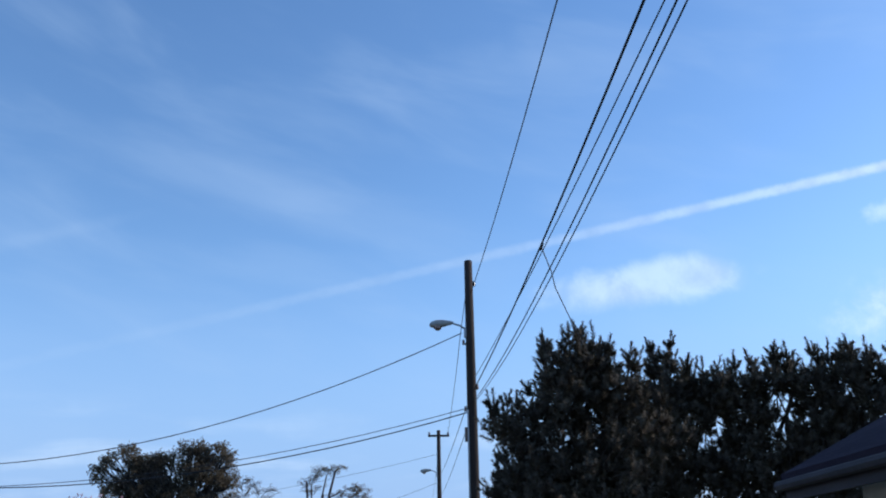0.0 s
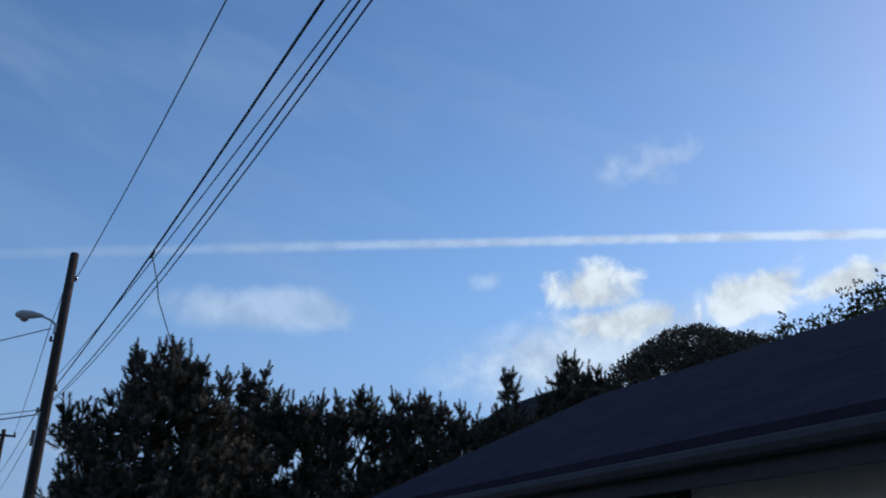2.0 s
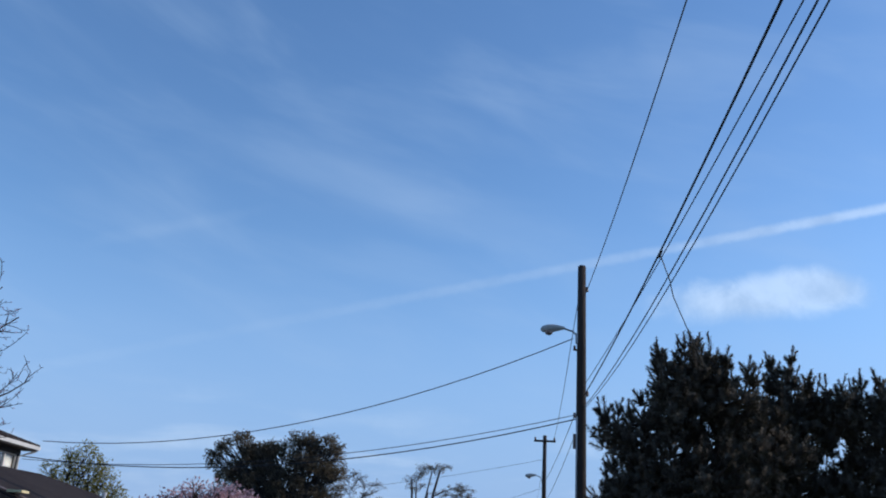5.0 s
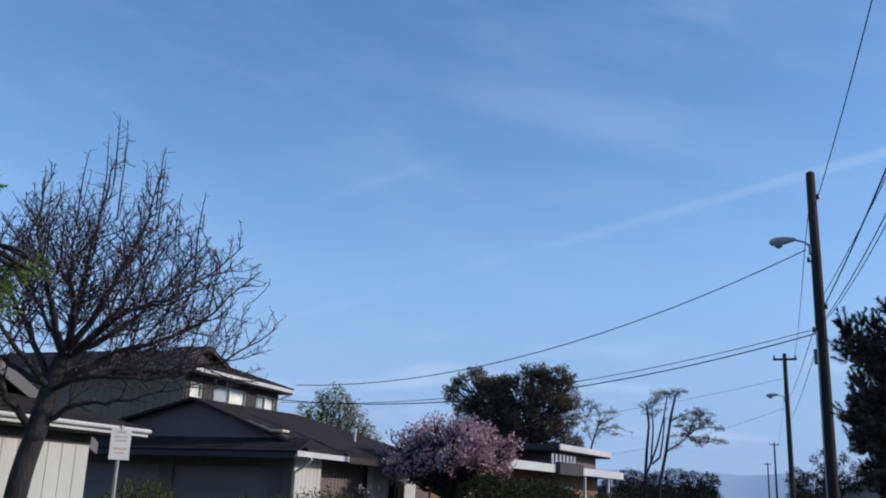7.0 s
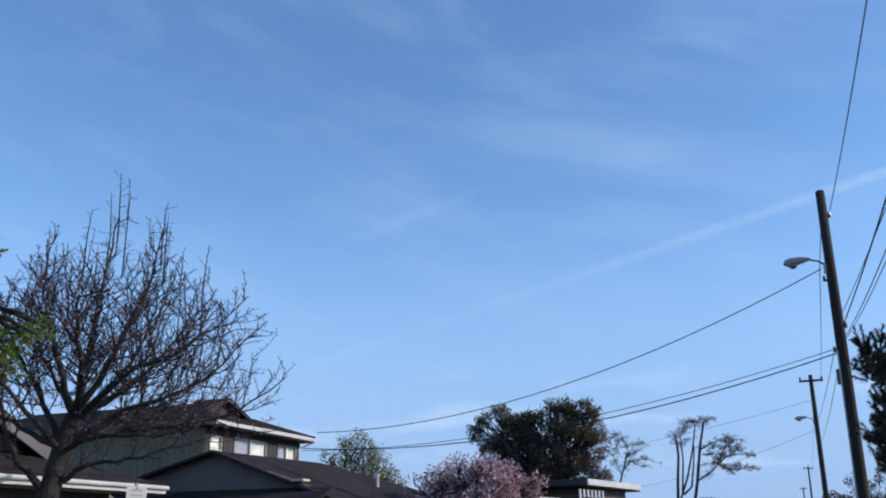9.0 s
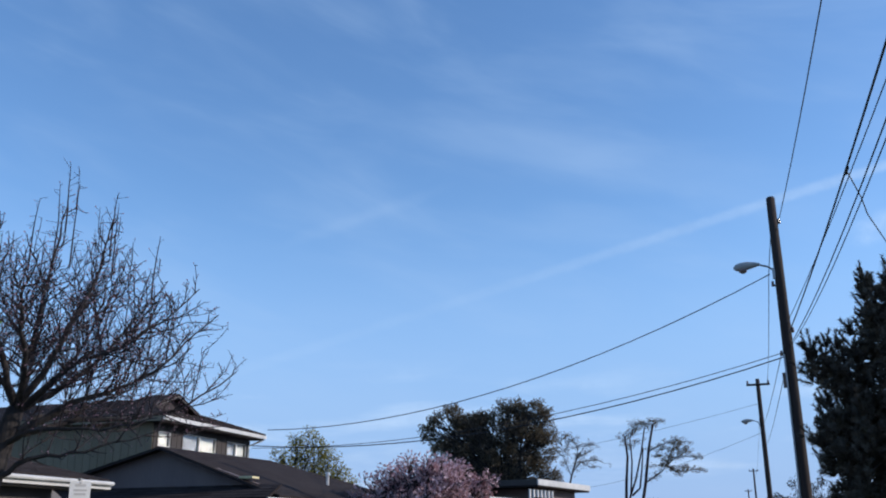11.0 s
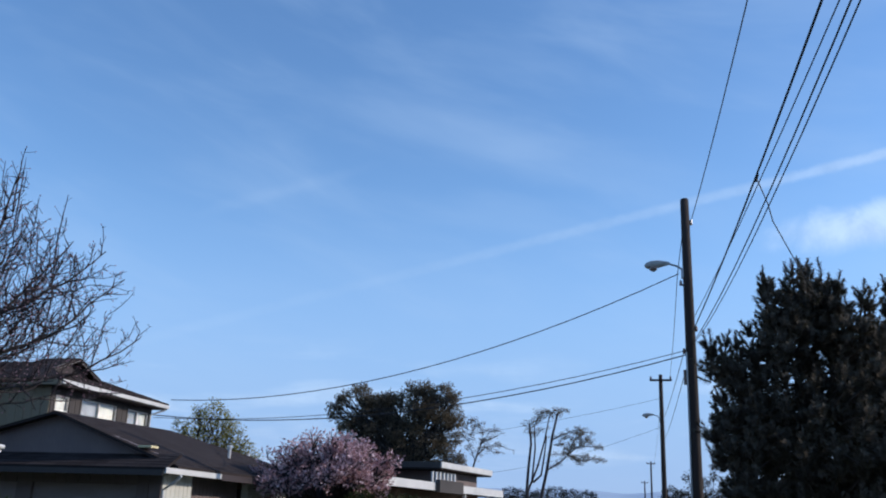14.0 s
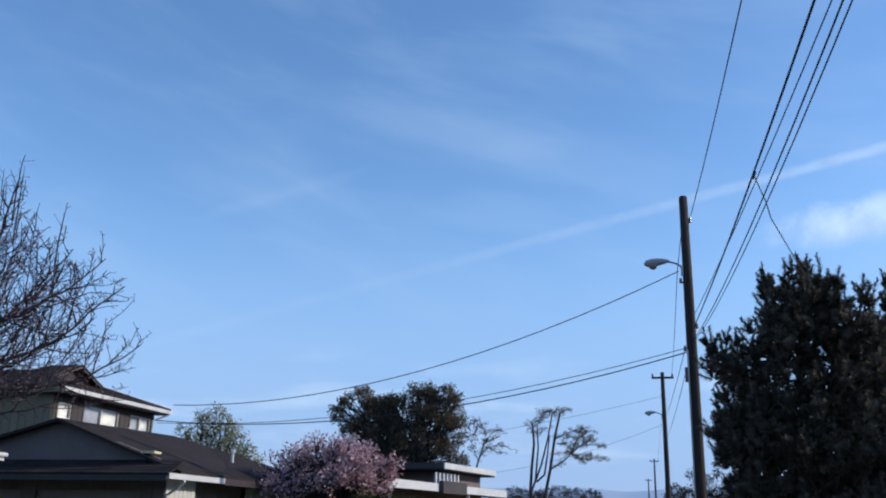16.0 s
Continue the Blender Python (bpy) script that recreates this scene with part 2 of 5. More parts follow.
GREY_DOOR = material("grey_garage_door", (0.22, 0.176, 0.162), (0.31, 0.25, 0.23), 0.7, 1.2, 18, 0.1, island=0.15)
GREY_TRIM = material("grey_trim", (0.045, 0.037, 0.034), (0.075, 0.062, 0.056), 0.75, 2.0, 20, 0.1)
RAKE_BOARD = material("weathered_board", (0.11, 0.10, 0.095), (0.22, 0.20, 0.19), 0.85, 2.0, 24, 0.3)
OLIVE_SIDING = material("olive_siding", (0.18, 0.142, 0.092), (0.265, 0.213, 0.145), 0.85, 1.0, 20, 0.2, island=0.2)
TAN_STUCCO = material("tan_stucco", (0.66, 0.58, 0.53), (0.80, 0.72, 0.67), 0.9, 1.0, 50, 0.4)
BROWN_TRIM = material("brown_trim", (0.032, 0.024, 0.026), (0.065, 0.048, 0.05), 0.75, 2.0, 24, 0.2)
RED_WOOD = material("red_brown_wall", (0.15, 0.085, 0.050), (0.27, 0.155, 0.10), 0.85, 1.2, 18, 0.3, stretch=(1, 1, 0.3))
SIGN_WHITE = material("sign_white", (0.66, 0.65, 0.62), (0.8, 0.79, 0.76), 0.5, 6, 60, 0.05)
SIGN_INK = material("sign_ink", (0.44, 0.42, 0.40), (0.55, 0.53, 0.50), 0.6, 6, 60, 0.0)
SIGN_AMBER = material("sign_amber", (0.55, 0.42, 0.30), (0.66, 0.54, 0.42), 0.6, 6, 60, 0.0)
CURTAIN = material("pale_curtain", (0.34, 0.32, 0.26), (0.52, 0.49, 0.42), 0.9, 3, 12, 0.4, stretch=(6, 6, 0.4))
DARK_BLIND = material("grey_blind", (0.12, 0.12, 0.12), (0.22, 0.22, 0.22), 0.8, 3, 20, 0.2)
# for sheets behind windows: the dimness of the rooms put into their colour
DARK_ROOM = material("painted_dim_interior", (0.03, 0.03, 0.03), (0.06, 0.06, 0.06), 0.9, 2, 20, 0.1)
# pale blue of the distant haze is put into the hills' base colour
HILL = material("haze_tinted_hills", (0.42, 0.52, 0.62), (0.52, 0.61, 0.70), 1.0, 0.004, 0.02, 0.0, spec=0.0)
SIDING_FAR = material("far_wall", (0.16, 0.15, 0.14), (0.30, 0.28, 0.26), 0.9, 0.6, 8, 0.2)
YELLOW = material("yellow_vent", (0.66, 0.54, 0.26), (0.80, 0.69, 0.42), 0.6, 5, 30, 0.1)

GLASS = bpy.data.materials.new("window_glass")
GLASS.use_nodes = True
_g = GLASS.node_tree
_b = _g.nodes["Principled BSDF"]
_b.inputs["Base Color"].default_value = (0.9, 0.95, 1.0, 1)
_b.inputs["Roughness"].default_value, _b.inputs["Transmission Weight"].default_value, _b.inputs["IOR"].default_value = 0.03, 1.0, 1.45

# ---- mesh helpers ----


class Bag:
    """Collects vertices and faces for one mesh."""

    def __init__(self):
        self.v, self.f = [], []

    def box(self, x0, x1, y0, y1, z0, z1):
        i = len(self.v)
        self.v += [(x0, y0, z0), (x1, y0, z0), (x1, y1, z0), (x0, y1, z0), (x0, y0, z1), (x1, y0, z1), (x1, y1, z1), (x0, y1, z1)]
        self.f += [tuple(i + k for k in q) for q in ((0, 3, 2, 1), (4, 5, 6, 7), (0, 1, 5, 4), (1, 2, 6, 5), (2, 3, 7, 6), (3, 0, 4, 7))]
        return self

    def slab(self, corners, thick):
        """A plate with the given upper corners (counter-clockwise from above) and a vertical thickness."""
        i, k = len(self.v), len(corners)
        self.v += [tuple(c) for c in corners] + [(c[0], c[1], c[2] - thick) for c in corners]
        self.f += [tuple(range(i, i + k)), tuple(range(i + 2 * k - 1, i + k - 1, -1))]
        self.f += [(i + j, i + k + j, i + k + (j + 1) % k, i + (j + 1) % k) for j in range(k)]
        return self

    def prism(self, outline, way):
        """A flat outline pushed along a vector."""
        i, k = len(self.v), len(outline)
        w = Vector(way)
        self.v += [tuple(c) for c in outline] + [tuple(Vector(c) + w) for c in outline]
        self.f += [tuple(range(i + k - 1, i - 1, -1)), tuple(range(i + k, i + 2 * k))]
        self.f += [(i + j, i + (j + 1) % k, i + k + (j + 1) % k, i + k + j) for j in range(k)]
        return self

    def tube(self, pts, radii, n=6, caps=True):
        """A round bar along points."""
        pts = [Vector(p) for p in pts]
        base, prev = len(self.v), None
        for k, p in enumerate(pts):
            d = (pts[min(k + 1, len(pts) - 1)] - pts[max(k - 1, 0)]).normalized()
            if prev is None:
                prev = d.orthogonal().normalized()
            u = (prev - d * prev.dot(d))
            u = u.normalized() if u.length > 1e-6 else d.orthogonal().normalized()
            prev, w = u, d.cross(u)
            r = radii[k] if hasattr(radii, "__len__") else radii
            for j in range(n):
                a = 2 * math.pi * j / n
                q = p + (u * math.cos(a) + w * math.sin(a)) * r
                self.v.append((q.x, q.y, q.z))
        for k in range(len(pts) - 1):
            for j in range(n):
                a, b = base + k * n + j, base + k * n + (j + 1) % n
                self.f.append((a, b, b + n, a + n))
        if caps:
            self.f.append(tuple(base + j for j in range(n - 1, -1, -1)))
            self.f.append(tuple(base + (len(pts) - 1) * n + j for j in range(n)))
        return self

    def leaf(self, p, d, side, length, width):
        """One bent leaf: two quads' worth of triangles."""
        i = len(self.v)
        a = p + d * length * 0.45 + side * width * 0.5
        b = p + d * length * 0.45 - side * width * 0.5
        t = p + d * length - d.cross(side) * length * 0.12
        self.v += [(p.x, p.y, p.z), (a.x, a.y, a.z), (t.x, t.y, t.z), (b.x, b.y, b.z)]
        self.f += [(i, i + 1, i + 2), (i, i + 2, i + 3)]

    def mesh(self, name, mat, smooth=False):
        me = bpy.data.meshes.new(name)
        me.from_pydata(self.v, [], self.f)
        me.materials.append(mat)
        if len(self.f) < 400:
            bm = bmesh.new()
            bm.from_mesh(me)
            bmesh.ops.recalc_face_normals(bm, faces=bm.faces)
            bm.to_mesh(me)
            bm.free()
        if smooth:
            me.polygons.foreach_set("use_smooth", [True] * len(me.polygons))
        me.update()
        return me


def part(name, bag, mat, parent=None, label="", smooth=False):
    ob = new(name, bag.mesh(name, mat, smooth))
    if parent is not None:
        ob.parent = parent
        ob.matrix_parent_inverse = parent.matrix_basis.inverted()
    if label:
        ob["label"] = label
    return ob


def thing(name, at, label, category, group="", kind=""):
    ob = new(name)
    ob.matrix_basis = pose(*at)
    ob.empty_display_size = 0.2
    return tagged(ob, label, category, group, kind)


def bevelled(ob, width=0.01):
    md = ob.modifiers.new("bevel", "BEVEL")
    md.width, md.segments, md.limit_method = width, 2, "ANGLE"
    return ob


rng = random.Random(4)


def unit():
    z, a = rng.uniform(-1, 1), rng.uniform(0, 2 * math.pi)
    r = math.sqrt(1 - z * z)
    return Vector((r * math.cos(a), r * math.sin(a), z))


# ---- ground, road, distance ----
g = Bag()
g.v = [(-4800, -4800, 0), (4800, -4800, 0), (4800, 4800, 0), (-4800, 4800, 0)]
g.f = [(0, 1, 2, 3)]
tagged(part("ground", g, GRASS), "flat green lawn reaching to the horizon", "ground", kind="structure")
tagged(part("road", Bag().box(-6.3, -0.75, -60, 420, -0.1, 0.012), ASPHALT), "straight grey asphalt street between kerbs", "road", kind="structure")
tagged(part("pavement", Bag().box(-0.6, 1.0, -60, 420, -0.1, 0.13), CONCRETE), "pale concrete pavement beside the street", "pavement", kind="structure")
for x in (-6.45, -0.75):
    tagged(part("kerb", Bag().box(x, x + 0.15, -60, 420, -0.1, 0.14), CONCRETE), "pale concrete kerb along the street", "kerb", "kerbs of the street", "structure")


def hills():
    b = Bag()
    k = 220
    for i in range(k + 1):
        a = radians(-75 + 150 * i / k)
        h = 125 + 40 * noise.noise((a * 3.1, 2.0, 0)) + 14 * noise.noise((a * 22, 5.0, 0)) + 5 * noise.noise((a * 70, 9.0, 0))
        x, y = math.sin(a), math.cos(a)
        b.v += [(x * 3300, y * 3300, -2), (x * 3500, y * 3500, h * 0.6), (x * 3700, y * 3700, h), (x * 4300, y * 4300, -2)]
    for i in range(k):
        for j in range(3):
            p = i * 4 + j
            b.f.append((p, p + 4, p + 5, p + 1))
    return tagged(part("backdrop", b, HILL, smooth=True), "blue hazy hills along the far horizon", "hills", kind="structure")


hills()

# ---- houses ----


def roof_plane(parent, a, b, c, d, rows, mat, name="roof", thick=0.06, label="", lift=0.009):
    """A shingled slope: eave from a to b, ridge from d (above a) to c (above b), laid in overlapping courses."""
    a, b, c, d = (Vector(q) for q in (a, b, c, d))
    bag = Bag()
    nrm = (b - a).cross(d - a).normalized()
    if nrm.z < 0:
        nrm = -nrm
    bag.slab([a, b, c, d] if (b - a).cross(d - a).z > 0 else [d, c, b, a], thick)
    for r in range(rows):
        t0, t1 = r / rows, min(1.0, (r + 1.12) / rows)
        l0, r0 = a.lerp(d, t0), b.lerp(c, t0)
        l1, r1 = a.lerp(d, t1), b.lerp(c, t1)
        width = (r0 - l0).length
        k = max(1, int(width / 0.33))
        shift = 0.5 / k if r % 2 else 0.0
        for j in range(-1 if shift else 0, k):
            u0, u1 = max(0.0, j / k + shift), min(1.0, (j + 1) / k + shift)
            if u1 - u0 < 0.02 / k:
                continue
            e = 0.0035
            i = len(bag.v)
            lift0, lift1 = nrm * (lift + rng.uniform(0, lift * 0.5)), nrm * 0.003
            w = (u1 - u0) * e
            for p in (l0.lerp(r0, u0 + w) + lift0, l0.lerp(r0, u1 - w) + lift0, l1.lerp(r1, u1 - w) + lift1, l1.lerp(r1, u0 + w) + lift1):
                bag.v.append(tuple(p))
            for p in (l0.lerp(r0, u0 + w), l0.lerp(r0, u1 - w)):
                bag.v.append(tuple(p))
            q = ((i, i + 1, i + 2, i + 3), (i + 4, i + 5, i + 1, i))
            bag.f += q
    return part(name, bag, mat, parent, label)


def board_wall(parent, name, p, q, z0, z1, thick, mat, board=0.2, inward=(0, 0), holes=()):
    """An upright wall from p to q as one shell with openings, and vertical boards on its outer face. inward: the way its thickness goes. holes: (s0, s1, z0, z1) along it."""
    p, q = Vector((*p, 0)), Vector((*q, 0))
    run, iw = (q - p), Vector((*inward, 0)).normalized()
    ln = run.length
    run.normalize()
    us = sorted({0.0, ln, *[h[0] for h in holes], *[h[1] for h in holes]})
    zs = sorted({z0, z1, *[h[2] for h in holes], *[h[3] for h in holes]})
    bag, index = Bag(), {}

    def vert(i, j, d):
        if (i, j, d) not in index:
            c = p + run * us[i] + iw * (thick * d)
            index[i, j, d] = len(bag.v)
            bag.v.append((c.x, c.y, zs[j]))
        return index[i, j, d]

    def solid(i, j):
        if not (0 <= i < len(us) - 1 and 0 <= j < len(zs) - 1):
            return False
        u, z = (us[i] + us[i + 1]) / 2, (zs[j] + zs[j + 1]) / 2
        return not any(h[0] < u < h[1] and h[2] < z < h[3] for h in holes)

    for i in range(len(us) - 1):
        for j in range(len(zs) - 1):
            if not solid(i, j):
                continue
            bag.f.append((vert(i, j, 0), vert(i + 1, j, 0), vert(i + 1, j + 1, 0), vert(i, j + 1, 0)))
            bag.f.append((vert(i, j, 1), vert(i, j + 1, 1), vert(i + 1, j + 1, 1), vert(i + 1, j, 1)))
            for di, dj, a, b in ((-1, 0, (i, j), (i, j + 1)), (1, 0, (i + 1, j), (i + 1, j + 1)), (0, -1, (i, j), (i + 1, j)), (0, 1, (i, j + 1), (i + 1, j + 1))):
                if not solid(i + di, j + dj):
                    bag.f.append((vert(*a, 0), vert(*b, 0), vert(*b, 1), vert(*a, 1)))
    wall = part(name, bag, mat, parent)
    if board:
        for s0, s1 in zip(us[:-1], us[1:]):
            hs = [h for h in holes if h[0] <= s0 + 1e-6 and h[1] >= s1 - 1e-6]
            spans = [(z0, z1)] if not hs else [(z0, hs[0][2]), (hs[0][3], z1)]
            k = max(1, round((s1 - s0) / board))
            for a, b in spans:
                if b - a < 0.05:
                    continue
                for j in range(k):
                    u0, u1 = s0 + (s1 - s0) * j / k + 0.008, s0 + (s1 - s0) * (j + 1) / k - 0.008
                    o = [p + run * u + iw * d for u, d in ((u0, -0.02), (u1, -0.02), (u1, 0.0), (u0, 0.0))]
                    part("board", Bag().prism([(c.x, c.y, a + 0.004) for c in o], (0, 0, b - a - 0.008)), mat, wall)
    return wall


def window(parent, s, z, w, h, place, along, out, frame_mat, panes=2, fill=None, trim=0.09, trim_mat=None, name="window", bar_width=0.035):
    """A framed window: s, z its middle along a wall line; place(s) gives the wall's outer point; along, out: unit ways."""
    o, al, ou, up = Vector(place), Vector(along), Vector(out), Vector((0, 0, 1))

    def bar(bag, u0, u1, v0, v1, d0, d1):
        c = [o + al * u + ou * dd for u, dd in ((u0, d0), (u1, d0), (u1, d1), (u0, d1))]
        bag.prism([(q.x, q.y, v0) for q in c], (0, 0, v1 - v0))
        return bag

    a0, a1, b0, b1 = s - w / 2, s + w / 2, z - h / 2, z + h / 2
    root = part(name, bar(bar(bar(bar(Bag(), a0 - trim, a1 + trim, b1, b1 + trim, -0.02, 0.035), a0 - trim, a1 + trim, b0 - trim, b0, -0.02, 0.05), a0 - trim, a0, b0, b1, -0.02, 0.035), a1, a1 + trim, b0, b1, -0.02, 0.035), trim_mat or frame_mat, parent)
    f = bar_width
    for k in range(panes):
        c0, c1 = a0 + w * k / panes, a0 + w * (k + 1) / panes
        bag = Bag()
        bar(bag, c0, c1, b1 - f, b1, -0.06, 0.0), bar(bag, c0, c1, b0, b0 + f, -0.06, 0.0)
        bar(bag, c0, c0 + f, b0 + f, b1 - f, -0.06, 0.0), bar(bag, c1 - f, c1, b0 + f, b1 - f, -0.06, 0.0)
        part("window_frame", bag, frame_mat, root)
        pane = part("pane", bar(Bag(), c0 + f, c1 - f, b0 + f, b1 - f, -0.035, -0.03), GLASS, root)
        pane.visible_shadow = False
        if fill is not None and fill[k] is not None:
            part("curtain", bar(Bag(), c0 + f, c1 - f, b0 + f, b1 - f, -0.10, -0.09), fill[k], root)
    return root


def garage_house():
    """The white house: a low garage roof along the street and a higher gable behind it."""
    h = thing("white_house", (-13.5, 8.5, 0), "white board-sided house with a low garage and dark shingle roof", "house")
    x, y0, y1, ye = -10.36, 2.0, 13.36, 12.47
    # garage wall to the street, with a wide door opening
    board_wall(h, "wall", (x, y0), (x, ye), 0, 2.17, 0.16, WHITE_SIDING, 0.3, (-1, 0), [(2.2, 7.4, 0, 2.0)])
    # added dark board: the shade band below the eave, put into colour
    part("eave_shade_board", Bag().box(x - 0.16, x + 0.02, y0, ye + 0.02, 2.174, 2.42), GREY_TRIM, h, "dark board standing in for the shade under the eave")
    board_wall(h, "wall", (x - 0.17, ye), (-18, ye), 0, 2.42, 0.16, GREY_SIDING, 0.3, (0, -1))
    board_wall(h, "wall", (x - 0.2, y0), (-18, y0), 0, 2.42, 0.16, WHITE_SIDING, 0.3, (0, 1))
    board_wall(h, "wall", (-12.9, 14.5), (-18.4, 14.5), 0, 2.6, 0.16, GREY_SIDING, 0.3, (0, -1))
    door = Bag()
    for k in range(4):
        door.box(x - 0.10, x - 0.04, y0 + 2.2, y0 + 7.4, 0.5 * k + 0.006, 0.5 * (k + 1) - 0.006)
    door.box(x - 0.13, x - 0.09, y0 + 2.2, y0 + 7.4, 0, 2.0)
    part("garage_door", door, WHITE_SIDING, h, "white sectional garage door")
    roof_plane(h, (-10.0, y0 - 0.4, 2.52), (-10.0, y1 + 0.1, 2.52), (-13.0, y1 + 0.1, 3.16), (-13.0, y0 - 0.4, 3.16), 18, SHINGLE)
    part("fascia", Bag().box(-10.03, -9.98, y0 - 0.4, y1 + 0.1, 2.37, 2.47), WHITE_TRIM, h, "white painted fascia board")
    part("gutter", Bag().tube([(-9.945, y0 - 0.4, 2.46), (-9.945, y1 + 0.1, 2.46)], 0.035, 8), WHITE_TRIM, h)
    part("soffit", Bag().box(-10.335, -10.04, y0 - 0.3, y1, 2.34, 2.37), GREY_TRIM, h)
    # the higher gable that faces the street
    gx, gy, gz, half, low = -12.9, 8.7, 5.15, 5.85, 2.6
    part("gable_wall", Bag().prism([(gx, gy - half, low), (gx, gy + half, low), (gx, gy, gz)], (-0.2, 0, 0)), WHITE_SIDING, h, "white gable wall")
    for s in (-1, 1):
        edge = (gy + s * (half + 0.5), low - 0.2)
        roof_plane(h, (gx + 0.6, edge[0], edge[1]), (gx - 5.5, edge[0], edge[1]), (gx - 5.5, gy, gz + 0.08), (gx + 0.6, gy, gz + 0.08), 22, SHINGLE)
        part("rake_board", Bag().prism([(gx + 0.6, edge[0], edge[1] - 0.27), (gx + 0.6, gy, gz - 0.2), (gx + 0.6, gy, gz + 0.04), (gx + 0.6, edge[0], edge[1] - 0.04)], (0.045, 0, 0)), RAKE_BOARD, h, "weathered grey rake board")
    return h


def grey_house():
    """The dark grey house: garages with a low gable towards the camera, a white wall to the street, an upper storey behind."""
    h = thing("grey_house", (-15, 24, 0), "dark grey two-storey house with shingle roofs and white fascias", "house")
    fx, fy = -10.3, 19.4
    # front wall with two garage doors
    board_wall(h, "wall", (-17.2, fy), (fx, fy), 0, 2.42, 0.16, GREY_SIDING, 0.3, (0, 1), [(0.7, 3.3, 0, 2.1), (3.7, 6.3, 0, 2.1)])
    for s in (-16.5, -13.5):
        door = Bag()
        for k in range(4):
            door.box(s, s + 2.6, fy + 0.06, fy + 0.11, 0.525 * k + 0.005, 0.525 * (k + 1) - 0.005)
        door.box(s, s + 2.6, fy + 0.1, fy + 0.14, 0, 2.1)
        part("garage_door", door, GREY_DOOR, h, "grey sectional garage door")
    # wall to the street: white boards with darker bays
    board_wall(h, "wall", (fx, fy), (fx, 20.8), 0, 2.4, 0.16, WHITE_SIDING, 0.2, (-1, 0))
    board_wall(h, "wall", (fx - 0.3, 20.8), (fx - 0.3, 24.05), 0, 2.4, 0.16, GREY_SIDING, 0.2, (-1, 0))
    board_wall(h, "wall", (fx, 24.05), (fx, 27.4), 0, 2.4, 0.16, WHITE_SIDING, 0.2, (-1, 0), [(1.15, 2.35, 0.9, 1.95)])
    board_wall(h, "wall", (fx - 0.3, 27.4), (fx - 0.3, 31.0), 0, 2.4, 0.16, GREY_SIDING, 0.2, (-1, 0))
    window(h, 1.75, 1.425, 1.16, 1.01, (fx, 24.05, 0), (0, 1, 0), (1, 0, 0), GREY_TRIM, 2, None, 0.05)
    part("dim_room_sheet", Bag().box(fx - 0.6, fx - 0.5, 24.7, 27.0, 0.7, 2.2), DARK_ROOM, h)
    # pent roof and gable over the garages
    pk = Vector((-13.05, fy - 0.1, 3.68))
    roof_plane(h, (-16.9, fy - 0.75, 2.44), (-9.85, fy - 0.75, 2.44), (-9.95, fy + 0.1, 2.78), (-16.9, fy + 0.1, 2.78), 5, SHINGLE)
    part("fascia", Bag().box(-16.9, -9.89, fy - 0.78, fy - 0.74, 2.28, 2.40), GREY_TRIM, h, "dark grey fascia board")
    part("gable_wall", Bag().prism([(-16.4, fy + 0.05, 2.7), (-10.3, fy + 0.05, 2.7), (pk.x, fy + 0.05, pk.z - 0.02)], (0, 0.15, 0)), GREY_SIDING, h)
    re = (-13.05, 24.6, 3.76)
    roof_plane(h, (-9.85, fy - 0.2, 2.5), (-9.85, 31.2, 2.5), re, (pk.x, fy - 0.2, pk.z), 16, SHINGLE)
    roof_plane(h, (-17.5, fy - 0.2, 2.5), (-17.5, 31.2, 2.5), re, (pk.x, fy - 0.2, pk.z), 16, SHINGLE)
    roof_plane(h, (-9.85, 31.2, 2.5), (-17.5, 31.2, 2.5), (-13.0, 24.65, 3.76), (-13.1, 24.65, 3.76), 16, SHINGLE)
    part("fascia", Bag().box(-9.88, -9.83, fy - 0.75, 21.4, 2.33, 2.45), WHITE_TRIM, h, "white painted fascia board")
    part("fascia", Bag().box(-9.88, -9.83, 21.42, 31.2, 2.30, 2.45), BROWN_TRIM, h)
    part("downpipe", Bag().tube([(-9.8, 19.3, 2.3), (-9.95, 19.3, 2.16), (-10.2, 19.3, 2.0), (-10.22, 19.3, 0.0)], 0.035, 8), WHITE_TRIM, h)
    part("vent_cap", Bag().box(-10.93, -10.60, 19.3, 19.62, 2.90, 2.95), YELLOW, h, "yellowed roof vent cap")
    for px, py, pz in ((-11.2, 24.7, 2.86), (-12.3, 28.5, 2.9)):
        part("vent_pipe", Bag().tube([(px, py, pz - 0.4), (px, py, pz + 0.45)], 0.045, 8).tube([(px, py, pz + 0.43), (px, py, pz + 0.51)], 0.065, 8), WHITE_TRIM, h, "pale roof vent pipe")
    # upper storey
    ux, y0, y1, ez = -15.7, 22.75, 28.2, 4.95
    holes = [(0.2, 0.86, 4.12, 4.55), (1.45, 3.36, 4.08, 4.6), (3.97, 5.26, 4.06, 4.6)]
    board_wall(h, "upper_wall", (ux, y0), (ux, y1), 2.4, ez - 0.1, 0.16, GREY_TRIM, 0.25, (-1, 0), holes)
    board_wall(h, "upper_wall", (ux, y0), (-24, y0), 2.4, ez - 0.1, 0.16, OLIVE_SIDING, 0.25, (0, 1))
    board_wall(h, "upper_wall", (ux, y1), (-24, y1), 2.4, ez - 0.1, 0.16, OLIVE_SIDING, 0.25, (0, -1))
